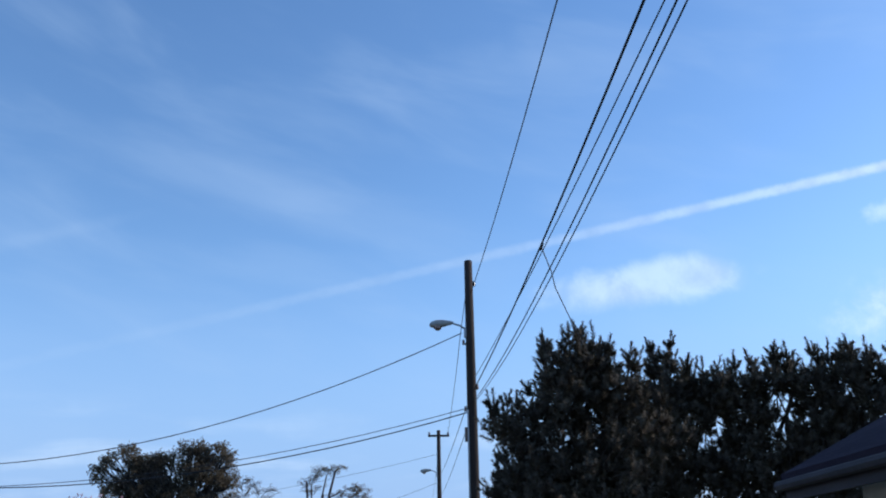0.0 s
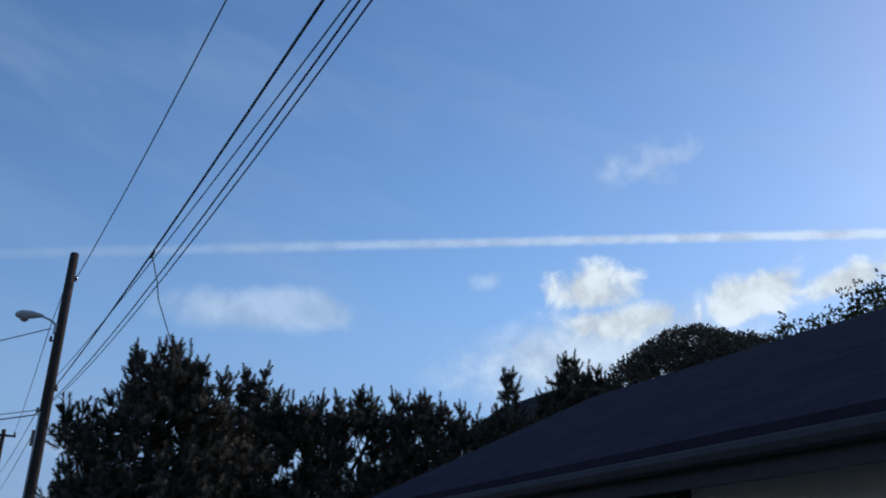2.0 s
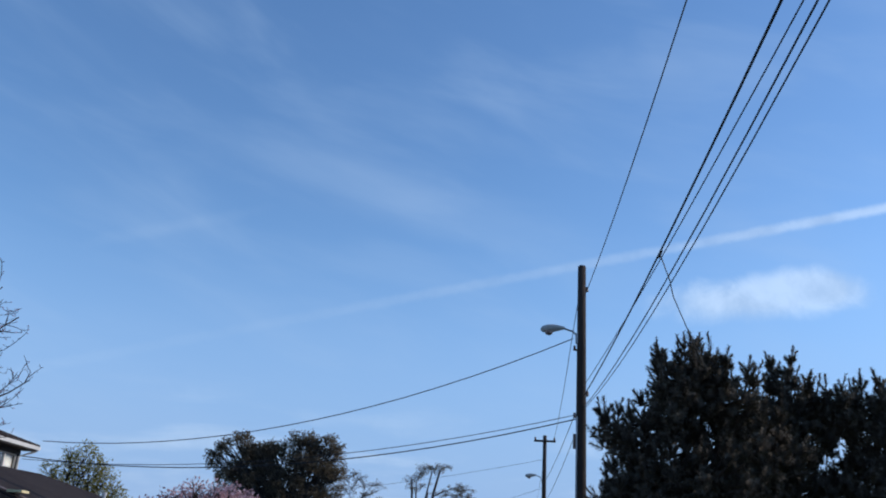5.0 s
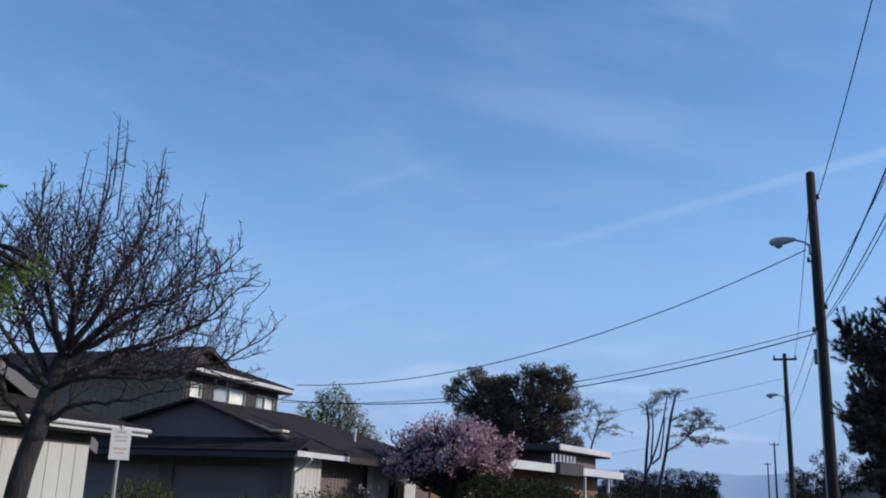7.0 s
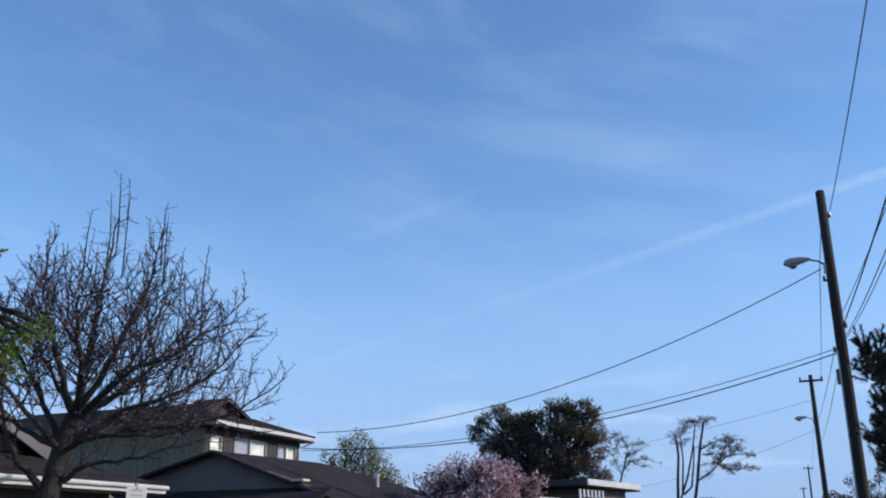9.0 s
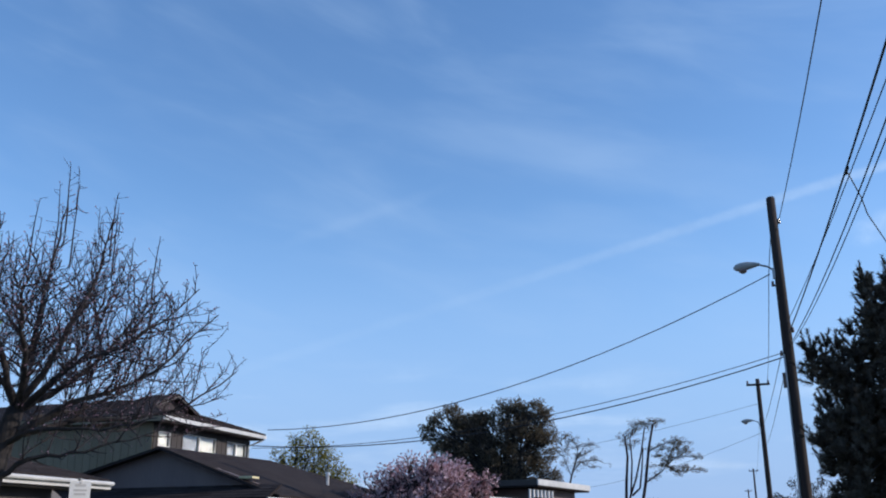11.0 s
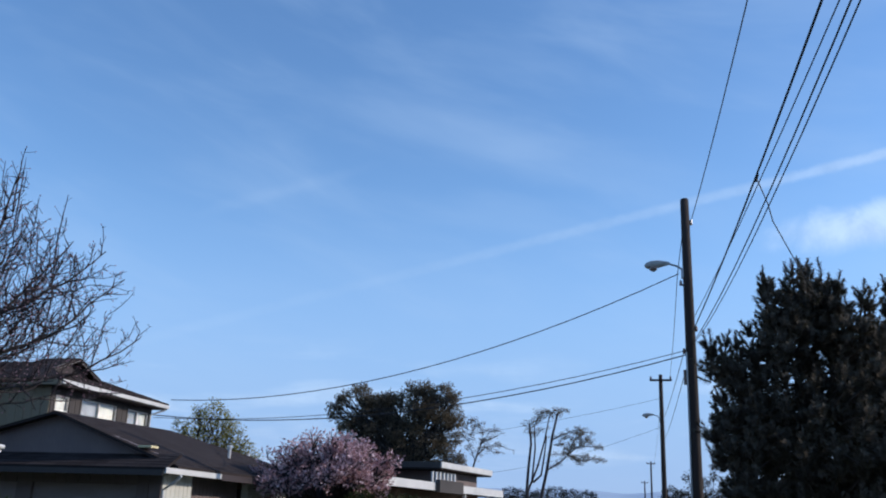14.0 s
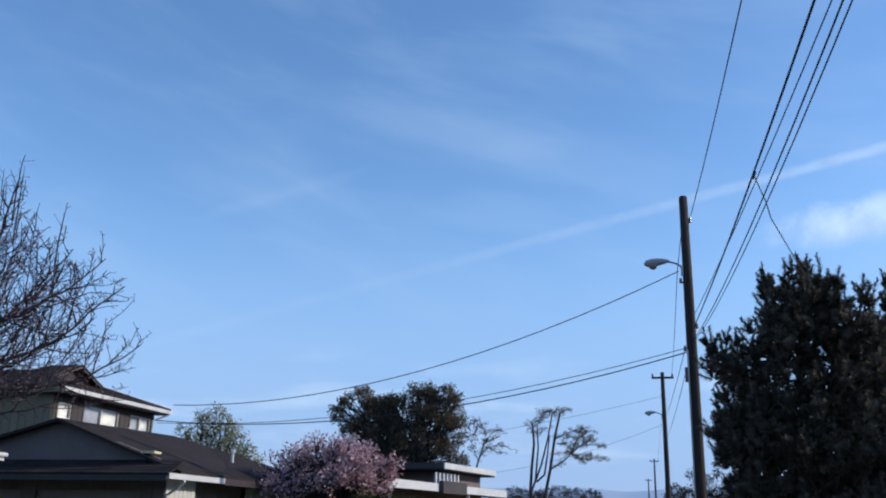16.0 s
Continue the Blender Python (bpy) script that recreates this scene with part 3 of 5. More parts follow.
    for (s0, s1, z0, z1), k in zip(holes, (1, 2, 2)):
        window(h, (s0 + s1) / 2, (z0 + z1) / 2, s1 - s0, z1 - z0, (ux, y0, 0), (0, 1, 0), (1, 0, 0), WHITE_TRIM, k, [DARK_BLIND, CURTAIN][2 - k:], 0.06, GREY_TRIM)
    board_wall(h, "upper_wall", (-24, y0 + 0.17), (-24, y1 - 0.17), 2.4, ez - 0.1, 0.16, OLIVE_SIDING, 0, (1, 0))
    part("dim_room_sheet", Bag().box(ux - 0.7, ux - 0.6, y0 + 0.2, y1 - 0.2, 3.0, 4.8), DARK_ROOM, h)
    ex, e0, e1, rz, ry = -15.2, y0 - 0.3, y1 + 0.18, 5.88, 25.4
    gx = -17.9
    gf = -17.0                      # face of the gablet
    roof_plane(h, (-24.5, e0, ez), (ex, e0, ez), (gx, ry, rz), (-24.5, ry, rz), 14, SHINGLE)
    roof_plane(h, (ex, e1, ez), (-24.5, e1, ez), (-24.5, ry, rz), (gx, ry, rz), 14, SHINGLE)
    roof_plane(h, (ex, e0, ez), (ex, e1, ez), (gx, ry + 0.05, rz - 0.15), (gx, ry - 0.05, rz - 0.15), 14, SHINGLE)
    part("gablet", Bag().prism([(gf, ry - 1.1, rz - 0.42), (gf, ry + 1.1, rz - 0.42), (gf, ry, rz + 0.02)], (-0.9, 0, 0)), BROWN_TRIM, h, "small dark gablet under the ridge")
    for s in (-1, 1):
        part("rake_board", Bag().prism([(gf + 0.25, ry + s * 1.2, rz - 0.46), (gf + 0.25, ry, rz + 0.0), (gf + 0.25, ry, rz + 0.10), (gf + 0.25, ry + s * 1.26, rz - 0.38)], (0.04, 0, 0)), RAKE_BOARD, h)
    for s in (-1, 1):
        roof_plane(h, (gf + 0.3, ry + s * 1.24, rz - 0.40), (gx, ry + s * 1.24, rz - 0.40), (gx, ry, rz + 0.1), (gf + 0.3, ry, rz + 0.1), 4, SHINGLE)
    part("fascia", Bag().box(ex - 0.02, ex + 0.03, e0, e1, ez - 0.16, ez - 0.05), WHITE_TRIM, h, "white painted fascia board")
    part("fascia", Bag().box(-24.5, ex - 0.03, e0 - 0.03, e0 + 0.02, ez - 0.2, ez - 0.02), OLIVE_SIDING, h)
    part("soffit", Bag().box(ux, ex - 0.03, e0 + 0.03, e1 - 0.03, ez - 0.2, ez - 0.16), GREY_TRIM, h)
    part("downpipe", Bag().tube([(ex - 0.05, e1 - 0.1, ez - 0.2), (ux + 0.06, y1 - 0.15, ez - 0.4), (ux + 0.06, y1 - 0.15, 2.6)], 0.035, 8), WHITE_TRIM, h)
    return h


def flat_house():
    h = thing("flat_roofed_house", (-12, 42, 0), "low flat-roofed house with white fascias and red-brown walls", "house")
    board_wall(h, "wall", (-7.6, 29.0), (-7.6, 44.9), 0, 2.72, 0.2, RED_WOOD, 0, (-1, 0), [(9.5, 12.5, 0.9, 2.2)])
    window(h, 11.0, 1.55, 2.96, 1.26, (-7.6, 29.0, 0), (0, 1, 0), (1, 0, 0), WHITE_TRIM, 3, [DARK_BLIND] * 3, 0.06)
    board_wall(h, "wall", (-7.8, 29.0), (-17.0, 29.0), 0, 2.72, 0.2, RED_WOOD, 0, (0, 1))
    board_wall(h, "wall", (-7.8, 44.9), (-17.0, 44.9), 0, 2.72, 0.2, RED_WOOD, 0, (0, -1))
    part("roof", Bag().box(-17.5, -6.55, 28.4, 45.35, 2.73, 2.95), SHINGLE, h)
    part("fascia", Bag().box(-6.55, -6.49, 28.36, 45.4, 2.68, 2.99), WHITE_TRIM, h, "broad white fascia")
    part("fascia", Bag().box(-17.5, -6.56, 45.36, 45.4, 2.68, 2.99), WHITE_TRIM, h, "broad white fascia")
    part("panel", Bag().box(-6.48, -6.3, 37.0, 39.6, 2.62, 3.1), GREY_TRIM, h, "dark grey panel on the fascia")
    for k in range(7):
        part("slat", Bag().box(-6.7, -6.64, 37.0 + k * 0.4, 37.12 + k * 0.4, 2.96, 3.42), WHITE_TRIM, h)
    for y in (40.6, 43.6):
        part("post", Bag().box(-6.7, -6.6, y, y + 0.1, 0, 2.68), WHITE_TRIM, h)
    # upper box, set back
    board_wall(h, "upper_wall", (-9.9, 45.45), (-9.9, 51.0), 0, 3.9, 0.2, GREY_SIDING, 0, (-1, 0))
    board_wall(h, "upper_wall", (-10.1, 45.45), (-16.5, 45.45), 0, 3.9, 0.2, GREY_SIDING, 0, (0, 1))
    part("roof", Bag().box(-17.0, -9.25, 44.2, 51.5, 3.9, 4.2), SHINGLE, h)
    part("fascia", Bag().box(-9.25, -9.19, 44.16, 51.54, 3.98, 4.26), WHITE_TRIM, h, "broad white fascia")
    part("fascia", Bag().box(-17.0, -9.26, 44.15, 44.19, 3.98, 4.26), GREY_TRIM, h)
    pivot = Matrix.Translation((-6.5, 45.4, 0))
    h.matrix_basis = pivot @ pose(0, 0, 0, 0, 0, -10.3) @ pivot.inverted() @ h.matrix_basis
    return h


def stucco_house():
    """The house beside the camera: tan wall, deep eave, long blue-black roof."""
    h = thing("stucco_house", (7, 2, 0), "tan stucco house with a long blue-black shingle roof", "house")
    wx, y0, y1 = 4.3, -9.0, 9.3
    holes = [(y - y0, y + w - y0, 1.3, 2.41) for y, w in ((-4.5, 1.6), (4.86, 1.0), (7.45, 0.85))]
    board_wall(h, "wall", (wx, y0), (wx, y1), 0, 2.56, 0.2, TAN_STUCCO, 0, (1, 0), holes)
    board_wall(h, "wall", (wx + 0.2, y1), (10.1, y1), 0, 2.56, 0.2, TAN_STUCCO, 0, (0, -1))
    board_wall(h, "wall", (wx + 0.2, y0), (10.1, y0), 0, 2.56, 0.2, TAN_STUCCO, 0, (0, 1))
    board_wall(h, "wall", (10.1, y0), (10.1, y1), 0, 2.56, 0.2, TAN_STUCCO, 0, (-1, 0))
    for s0, s1, z0, z1 in holes:
        window(h, (s0 + s1) / 2, (z0 + z1) / 2, s1 - s0, z1 - z0, (wx, y0, 0), (0, 1, 0), (-1, 0, 0), WHITE_TRIM, 3, [DARK_BLIND] * 3, 0.11, BROWN_TRIM, bar_width=0.022)
    part("dim_room_sheet", Bag().box(wx + 1.2, wx + 1.3, y0 + 0.3, y1 - 0.3, 0.1, 2.5), DARK_ROOM, h)
    ex, ez, rx, rz, ye = 3.72, 2.62, 7.2, 4.36, 9.85
    roof_plane(h, (ex, -9.6, ez), (ex, ye, ez), (rx, ye, rz), (rx, -9.6, rz), 24, SHINGLE_BLUE, thick=0.1, lift=0.003)
    roof_plane(h, (2 * rx - ex, -9.6, ez), (2 * rx - ex, ye, ez), (rx, ye, rz), (rx, -9.6, rz), 24, SHINGLE_BLUE, thick=0.1, lift=0.003)
    part("fascia", Bag().box(ex + 0.02, ex + 0.06, -9.55, ye - 0.02, ez - 0.27, ez - 0.11), BROWN_TRIM, h, "dark brown fascia board")
    part("gutter", Bag().tube([(ex - 0.04, -9.6, ez - 0.12), (ex - 0.04, ye, ez - 0.12)], 0.055, 8), BROWN_TRIM, h, "dark brown gutter")
    part("soffit", Bag().box(ex + 0.07, wx, -9.5, ye - 0.05, ez - 0.1, ez - 0.06), BROWN_TRIM, h)
    for y in (y1, y0):
        part("gable_wall", Bag().prism([(wx, y - 0.1, 2.56), (10.1, y - 0.1, 2.56), (rx, y - 0.1, 4.14)], (0, 0.1, 0)), TAN_STUCCO, h)
    part("trim", Bag().box(wx - 0.03, wx, y0, y1, 2.525, 2.555), RAKE_BOARD, h)
    return h


garage_house()
grey_house()
flat_house()
stucco_house()

# ---- utility poles and wires ----


def sag(a, b, drop, k=18):
    a, b = Vector(a), Vector(b)
    return [a.lerp(b, i / k) - Vector((0, 0, 4 * drop * (i / k) * (1 - i / k))) for i in range(k + 1)]


def wire(a, b, drop, r=0.011, label="thin black overhead cable between poles", name="overhead_cable"):
    w = part(name, Bag().tube(sag(a, b, drop), r, 5), CABLE)
    return tagged(w, label, "cable", "overhead cables")


def street_lamp(parent, x, y, z, reach=0.62):
    arm = [(x - 0.1, y, z), (x - 0.25, y, z + 0.12), (x - 0.5, y, z + 0.2), (x - reach + 0.1, y, z + 0.2)]
    part("lamp_arm", Bag().tube(arm, 0.025, 8), STEEL, parent, "curved steel lamp arm", True)
    part("lamp_plate", Bag().box(x - 0.16, x - 0.1, y - 0.06, y + 0.06, z - 0.2, z + 0.06), STEEL, parent)
    hx = x - reach
    head = Bag().tube([(hx + 0.18, y, z + 0.2), (hx + 0.08, y, z + 0.2), (hx - 0.1, y, z + 0.19), (hx - 0.28, y, z + 0.17), (hx - 0.4, y, z + 0.15), (hx - 0.46, y, z + 0.14)], [0.035, 0.06, 0.10, 0.11, 0.085, 0.03], 12)
    hd = part("lamp_head", head, LAMP_GREY, parent, "grey cobra-head luminaire", True)
    part("lamp_lens", Bag().tube([(hx - 0.24, y, z + 0.10), (hx - 0.24, y, z + 0.04), (hx - 0.24, y, z + 0.0)], [0.115, 0.10, 0.05], 12), GLASSY, hd, "rusty-tinted lamp lens", True)


def pole(x, y, h, lamp=0.0, arm=False, label="", lean=(0.0, 0.0)):
    p = thing("utility_pole", (x, y, 0), label, "utility pole", "utility poles along the street")
    pts = [(x + lean[0] * t, y + lean[1] * t, h * t) for t in (0, 0.25, 0.5, 0.75, 1)]
    part("shaft", Bag().tube(pts, [0.155, 0.145, 0.135, 0.122, 0.108], 14), POLE_WOOD, p, "tarred brown timber shaft", True)
    part("cap", Bag().tube([(pts[-1][0], pts[-1][1], h), (pts[-1][0], pts[-1][1], h + 0.03)], [0.108, 0.085], 14), POLE_WOOD, p)
    if lamp:
        street_lamp(p, x + lean[0] * lamp / h, y, lamp)
    if arm:
        part("crossarm", Bag().box(x - 0.62, x + 0.62, y - 0.16, y - 0.06, h - 0.36, h - 0.25), POLE_WOOD, p)
        for dx in (-0.55, 0.55):
            part("insulator", Bag().tube([(x + dx, y - 0.11, h - 0.25), (x + dx, y - 0.11, h - 0.2), (x + dx, y - 0.11, h - 0.08)], [0.03, 0.06, 0.04], 8), PORCELAIN, p)
    return p


P1, P2, P3, P4, P0 = (1.35, 24.0), (1.2, 54.6), (1.15, 138.0), (0.25, 185.0), (2.2, -9.0)
near = pole(*P1, 9.88, 7.95, False, "tall brown timber utility pole with a street lamp", (0.0, 0.0))
for dz, dx in ((9.25, 0.12), (7.62, -0.15), (6.42, 0.13), (5.85, -0.14)):
    part("insulator", Bag().tube([(P1[0] + dx * 0.7, P1[1], dz - 0.06), (P1[0] + dx * 1.2, P1[1], dz - 0.05), (P1[0] + dx * 1.2, P1[1], dz + 0.06)], [0.025, 0.045, 0.03], 8), PORCELAIN, near)
part("terminal_box", Bag().box(P1[0] - 0.205, P1[0] - 0.135, P1[1] - 0.06, P1[1] + 0.06, 5.0, 5.36), PORCELAIN, near, "small dark terminal box")
part("riser_pipe", Bag().tube([(P1[0] - 0.13, P1[1] - 0.1, 0), (P1[0] - 0.115, P1[1] - 0.1, 5.8)], 0.022, 8), STEEL, near)
pole(*P2, 9.95, 7.5, True, "timber utility pole with crossarm and street lamp down the street")
pole(*P3, 10.5, 0, True, "distant timber utility pole with a crossarm")
pole(*P4, 9.9, 0, True, "distant small utility pole with a crossarm")
pole(*P0, 10.0, 0, False, "brown timber utility pole that carries the cables")

wire((1.4, 24, 8.98), (2.05, -9, 9.3), 0.74, 0.0105)
wire((1.4, 24, 6.32), (2.05, -9, 6.6), 0.48, 0.014, "thick black cable bundle between poles")
wire((1.4, 24, 6.6), (2.50, -9, 6.6), 0.46, 0.008)
wire((1.41, 24, 6.06), (2.12, -9, 6.6), 0.81, 0.0095)
wire((1.42, 24, 6.02), (2.16, -9, 6.6), 0.89, 0.008)
# to the second pole
wire((P1[0] - 0.25, 24, 7.88), (P2[0] + 0.5, 54.6, 9.75), 0.3, 0.010)
wire((1.2, 24, 5.9), (1.27, 54.6, 7.45), 0.15, 0.010)
wire((1.18, 24, 5.3), (1.32, 54.6, 6.35), 0.15, 0.009)
wire((P1[0] - 0.05, 24, 9.2), (P1[0] - 0.25, 24, 7.88), 0.0, 0.010, "short black cable down the pole")
wire((P2[0], 54.6, 8.8), (P3[0], 138, 9.2), 1.2, 0.008)
# to the houses across the street
wire((P1[0] - 0.22, 24, 7.87), (-15.15, 28.4, 5.1), 0.93, 0.0135, "black service cable to the grey house")
wire((P1[0] - 0.12, 24, 5.75), (-15.6, 28.2, 4.58), 0.72, 0.0155, "thick black cable to the grey house")
wire((P1[0] - 0.12, 24, 5.86), (-15.6, 28.2, 4.50), 0.60, 0.010, "thin black cable to the grey house")
wire((P2[0] - 0.1, 54.6, 8.6), (-22, 62, 6.0), 0.5, 0.009)
wire((P2[0] - 0.1, 54.6, 7.0), (-16, 75, 5.0), 0.7, 0.009)

# drop from the thick bundle through the pines to the house behind
JOINT = Vector((1.638, 11.959, 5.953))
drop = [JOINT, (1.771, 12.041, 5.609), (1.842, 12.232, 5.440), (2.510, 14.553, 5.420), (3.9, 19.0, 5.3), (5.2, 24.0, 5.5), (12.4, 24.6, 6.0)]
tagged(part("drop_cable", Bag().tube(drop, 0.008, 5).tube([JOINT - Vector((0, 0.12, 0)), JOINT + Vector((0, 0.12, 0))], 0.02, 6), CABLE), "thin kinked service cable hanging into the pines", "cable", "overhead cables")

# ---- trees ----


def bent(p, d, length, steps, wander, lift):
    """A wandering line from p along d, lifting as it goes."""
    pts = [p.copy()]
    d = d.normalized()
    for _ in range(steps):
        d = (d + unit() * wander + Vector((0, 0, lift))).normalized()
        pts.append(pts[-1] + d * (length / steps))
    return pts, d


def smooth_line(pts, k):
    """A rounded line of about k steps through a few points."""
    pts = [Vector(p) for p in pts]
    ext = [pts[0] * 2 - pts[1]] + pts + [pts[-1] * 2 - pts[-2]]
    out, per = [], max(2, k // (len(pts) - 1))
    for i in range(1, len(ext) - 2):
        a, b, c, d = ext[i - 1:i + 3]
        for j in range(per):
            t = j / per
            out.append(0.5 * (2 * b + (c - a) * t + (2 * a - 5 * b + 4 * c - d) * t * t + (3 * b - a - 3 * c + d) * t ** 3))
    return out + [pts[-1]]


def bare_tree():
    """A leafless tree: a leaning trunk, spreading limbs, branches, twigs and spurs, with straight shoots standing out of the top."""
    base = Vector((-7.72, 8.62, 0))
    t = thing("bare_tree", base, "leafless grey tree with spreading limbs and budding twigs", "tree")
    right, away, up = Vector((0.745, 0.667, 0)), Vector((-0.667, 0.745, 0)), Vector((0, 0, 1))

    def at(r, h, d=0.0):
        return base + right * (r - 0.17) + up * h + away * d

    def inside(p, k=1.0):
        q = p - base
        r, d, h = q.dot(right) + 0.17, q.dot(away), q.z
        flat = math.hypot((r - 0.52) / (2.12 if r > 0.52 else 1.75), d / 1.85)
        top = 4.85 - 0.10 * math.sin(4.5 * r) - 1.0 * flat ** 2.4
        return flat < k and 2.35 + 0.5 * flat < h < top + (k - 1) * 2

    wood, twigs, buds = Bag(), Bag(), Bag()

    def bud(p, k):
        i = len(buds.v)
        buds.v += [(p.x + k, p.y, p.z), (p.x, p.y + k, p.z), (p.x - k, p.y - k, p.z), (p.x, p.y, p.z + 1.5 * k)]
        buds.f += [(i, i + 1, i + 3), (i + 1, i + 2, i + 3), (i + 2, i, i + 3), (i, i + 2, i + 1)]

    def spurs(pts, gap, long):
        for a, b in zip(pts, pts[1:]):
            k = (b - a).length / gap
            for _ in range(int(k) + (rng.random() < k % 1)):
                p = a.lerp(b, rng.random())
                d = (unit() + up * 0.35).normalized()
                e = p + d * rng.uniform(0.3, 1.0) * long
                twigs.tube([p, e], [0.0034, 0.0026], 3, False)
                if rng.random() < 0.6:
                    bud(e, rng.uniform(0.006, 0.011))

    def grow(p, d, length, wander, lift, slack):
        """A branch line that ends where the crown ends."""
        steps = max(3, int(length / 0.09))
        pts, dd = [p.copy()], d.normalized()
        for _ in range(steps):
            dd = (dd + unit() * wander + up * lift).normalized()
            q = pts[-1] + dd * (length / steps)
            if not inside(q, slack) and len(pts) > 2:
                break
            pts.append(q)
        return pts

    def taper(n, a, b):
        return [a + (b - a) * k / max(1, n - 1) for k in range(n)]

    trunk = smooth_line([at(-0.24, 0), at(-0.17, 0.8), at(-0.10, 1.6), at(0.0, 2.15), at(0.08, 2.6), at(0.17, 3.0)], 16)
    wood.tube(trunk, [0.19, 0.15, 0.135, 0.128, 0.124, 0.122, 0.12, 0.118, 0.117, 0.116, 0.115, 0.115, 0.112, 0.108, 0.10, 0.09][:len(trunk)] + [0.07] * max(0, len(trunk) - 16), 12)
    low, mid, hub = at(-0.03, 2.1), at(0.08, 2.6), at(0.17, 2.95)
    limbs = [
        (0.062, hub, at(0.22, 3.6, 0.1), at(0.34, 4.5, 0.15), at(0.45, 5.5, 0.1)),
        (0.055, hub, at(0.55, 3.7, -0.3), at(0.85, 4.5, -0.4), at(0.98, 5.3, -0.4)),
        (0.050, hub, at(-0.10, 3.7, -0.3), at(-0.28, 4.3, -0.4), at(-0.32, 5.0, -0.3)),
        (0.050, mid, at(-0.25, 3.3, 0.2), at(-0.6, 3.9, 0.3), at(-0.85, 4.6, 0.3)),
        (0.055, low, at(-0.42, 2.55, -0.2), at(-0.62, 3.1, -0.3), at(-1.0, 3.9, -0.4)),
        (0.045, mid, at(-0.5, 2.95, 0.3), at(-1.0, 3.2, 0.5), at(-1.2, 3.6, 0.6)),
        (0.058, hub, at(0.7, 3.35, 0.2), at(1.2, 3.9, 0.3), at(1.75, 4.75, 0.4)),
        (0.062, mid, at(0.75, 3.05, -0.2), at(1.45, 3.35, -0.3), at(2.3, 4.2, -0.3)),
        (0.055, mid, at(0.6, 2.85, 0.1), at(1.35, 2.95, 0.1), at(2.0, 3.1, 0.0), at(2.6, 3.55, -0.1)),
        (0.045, low, at(0.35, 2.4, -0.2), at(0.9, 2.5, -0.4), at(1.7, 2.75, -0.6)),
        (0.040, mid, at(0.5, 2.72, -0.6), at(1.0, 2.68, -1.0), at(1.55, 2.8, -1.3)),
        (0.050, hub, at(0.25, 3.4, 0.6), at(0.3, 4.0, 1.2), at(0.4, 4.5, 1.5)),
        (0.050, hub, at(0.2, 3.4, -0.6), at(0.1, 3.9, -1.2), at(0.2, 4.4, -1.5)),
        (0.045, mid, at(0.4, 3.0, 0.7), at(1.0, 3.2, 1.2), at(1.7, 3.7, 1.3)),
        (0.045, mid, at(-0.3, 2.95, -0.6), at(-0.55, 3.2, -1.1), at(-0.8, 3.8, -1.3)),
        (0.045, hub, at(0.6, 3.5, 0.5), at(0.95, 4.2, 0.8), at(1.05, 4.9, 0.9)),
        (0.045, hub, at(0.7, 3.4, -0.7), at(1.3, 3.7, -0.9), at(1.95, 4.35, -0.9)),
        (0.040, hub, at(-0.1, 3.5, 0.5), at(-0.4, 4.1, 0.9), at(-0.5, 4.6, 1.0))]
    seconds = []
    for r, *pts in limbs:
        line = smooth_line(pts, 15)
        line = [p + unit() * 0.022 * (0 < k < len(line) - 1) for k, p in enumerate(line)]
        wood.tube(line, [r * (1 - k / len(line)) ** 1.35 * 0.8 + 0.005 for k in range(len(line))], 8, False)
        spurs(line[4:], 0.07, 0.13)
        turn = rng.uniform(0, 6)
        for k in range(3, len(line) - 1):
            tangent = (line[k + 1] - line[k]).normalized()
            for _ in range(2 if k < len(line) - 3 and line[k].z > 2.9 else 1):
                turn += 2.4
                side = tangent.orthogonal().normalized()
                side = side * math.cos(turn) + tangent.cross(side) * math.sin(turn)
                d = tangent * 0.55 + side * 0.85 + up * 0.22
                q = grow(line[k].lerp(line[k + 1], rng.random()), d, rng.uniform(0.5, 1.2) * (1.1 - 0.4 * k / len(line)), 0.17, 0.05, rng.uniform(0.9, 1.03))
                twigs.tube(q, taper(len(q), min(0.0095, r * 0.2), 0.0034), 5, False)
                seconds.append(q)
    for q in seconds:
        spurs(q, 0.075 if q[0].z > 3.0 else 0.16, 0.11)
        for k in range(1, len(q)):
            if rng.random() < (0.8 if q[k].z > 3.0 else 0.35):
                d = (q[k] - q[k - 1]).normalized() * 0.6 + unit() * 0.75 + up * 0.35
                e = grow(q[k], d, rng.uniform(0.14, 0.46), 0.2, 0.04, 1.08)
                twigs.tube(e, taper(len(e), 0.0050, 0.0030), 4, False)
                spurs(e, 0.07, 0.08)
    # straight shoots out of the top, with short side spurs
    shoots = sorted((q[-1] for q in seconds if q[-1].z > 4.0), key=lambda p: rng.random())[:85]
    for p in shoots:
        q = p - base
        high = max(0.25, 1.15 - 0.55 * abs(q.dot(right) - 0.4))
        pts, _ = bent(p, Vector((rng.uniform(-0.16, 0.16), rng.uniform(-0.16, 0.16), 1)), rng.uniform(0.12, 0.52) * high, 5, 0.07, 0.05)
        twigs.tube(pts, taper(6, 0.0055, 0.0030), 4, False)
        spurs(pts, 0.09, 0.12)
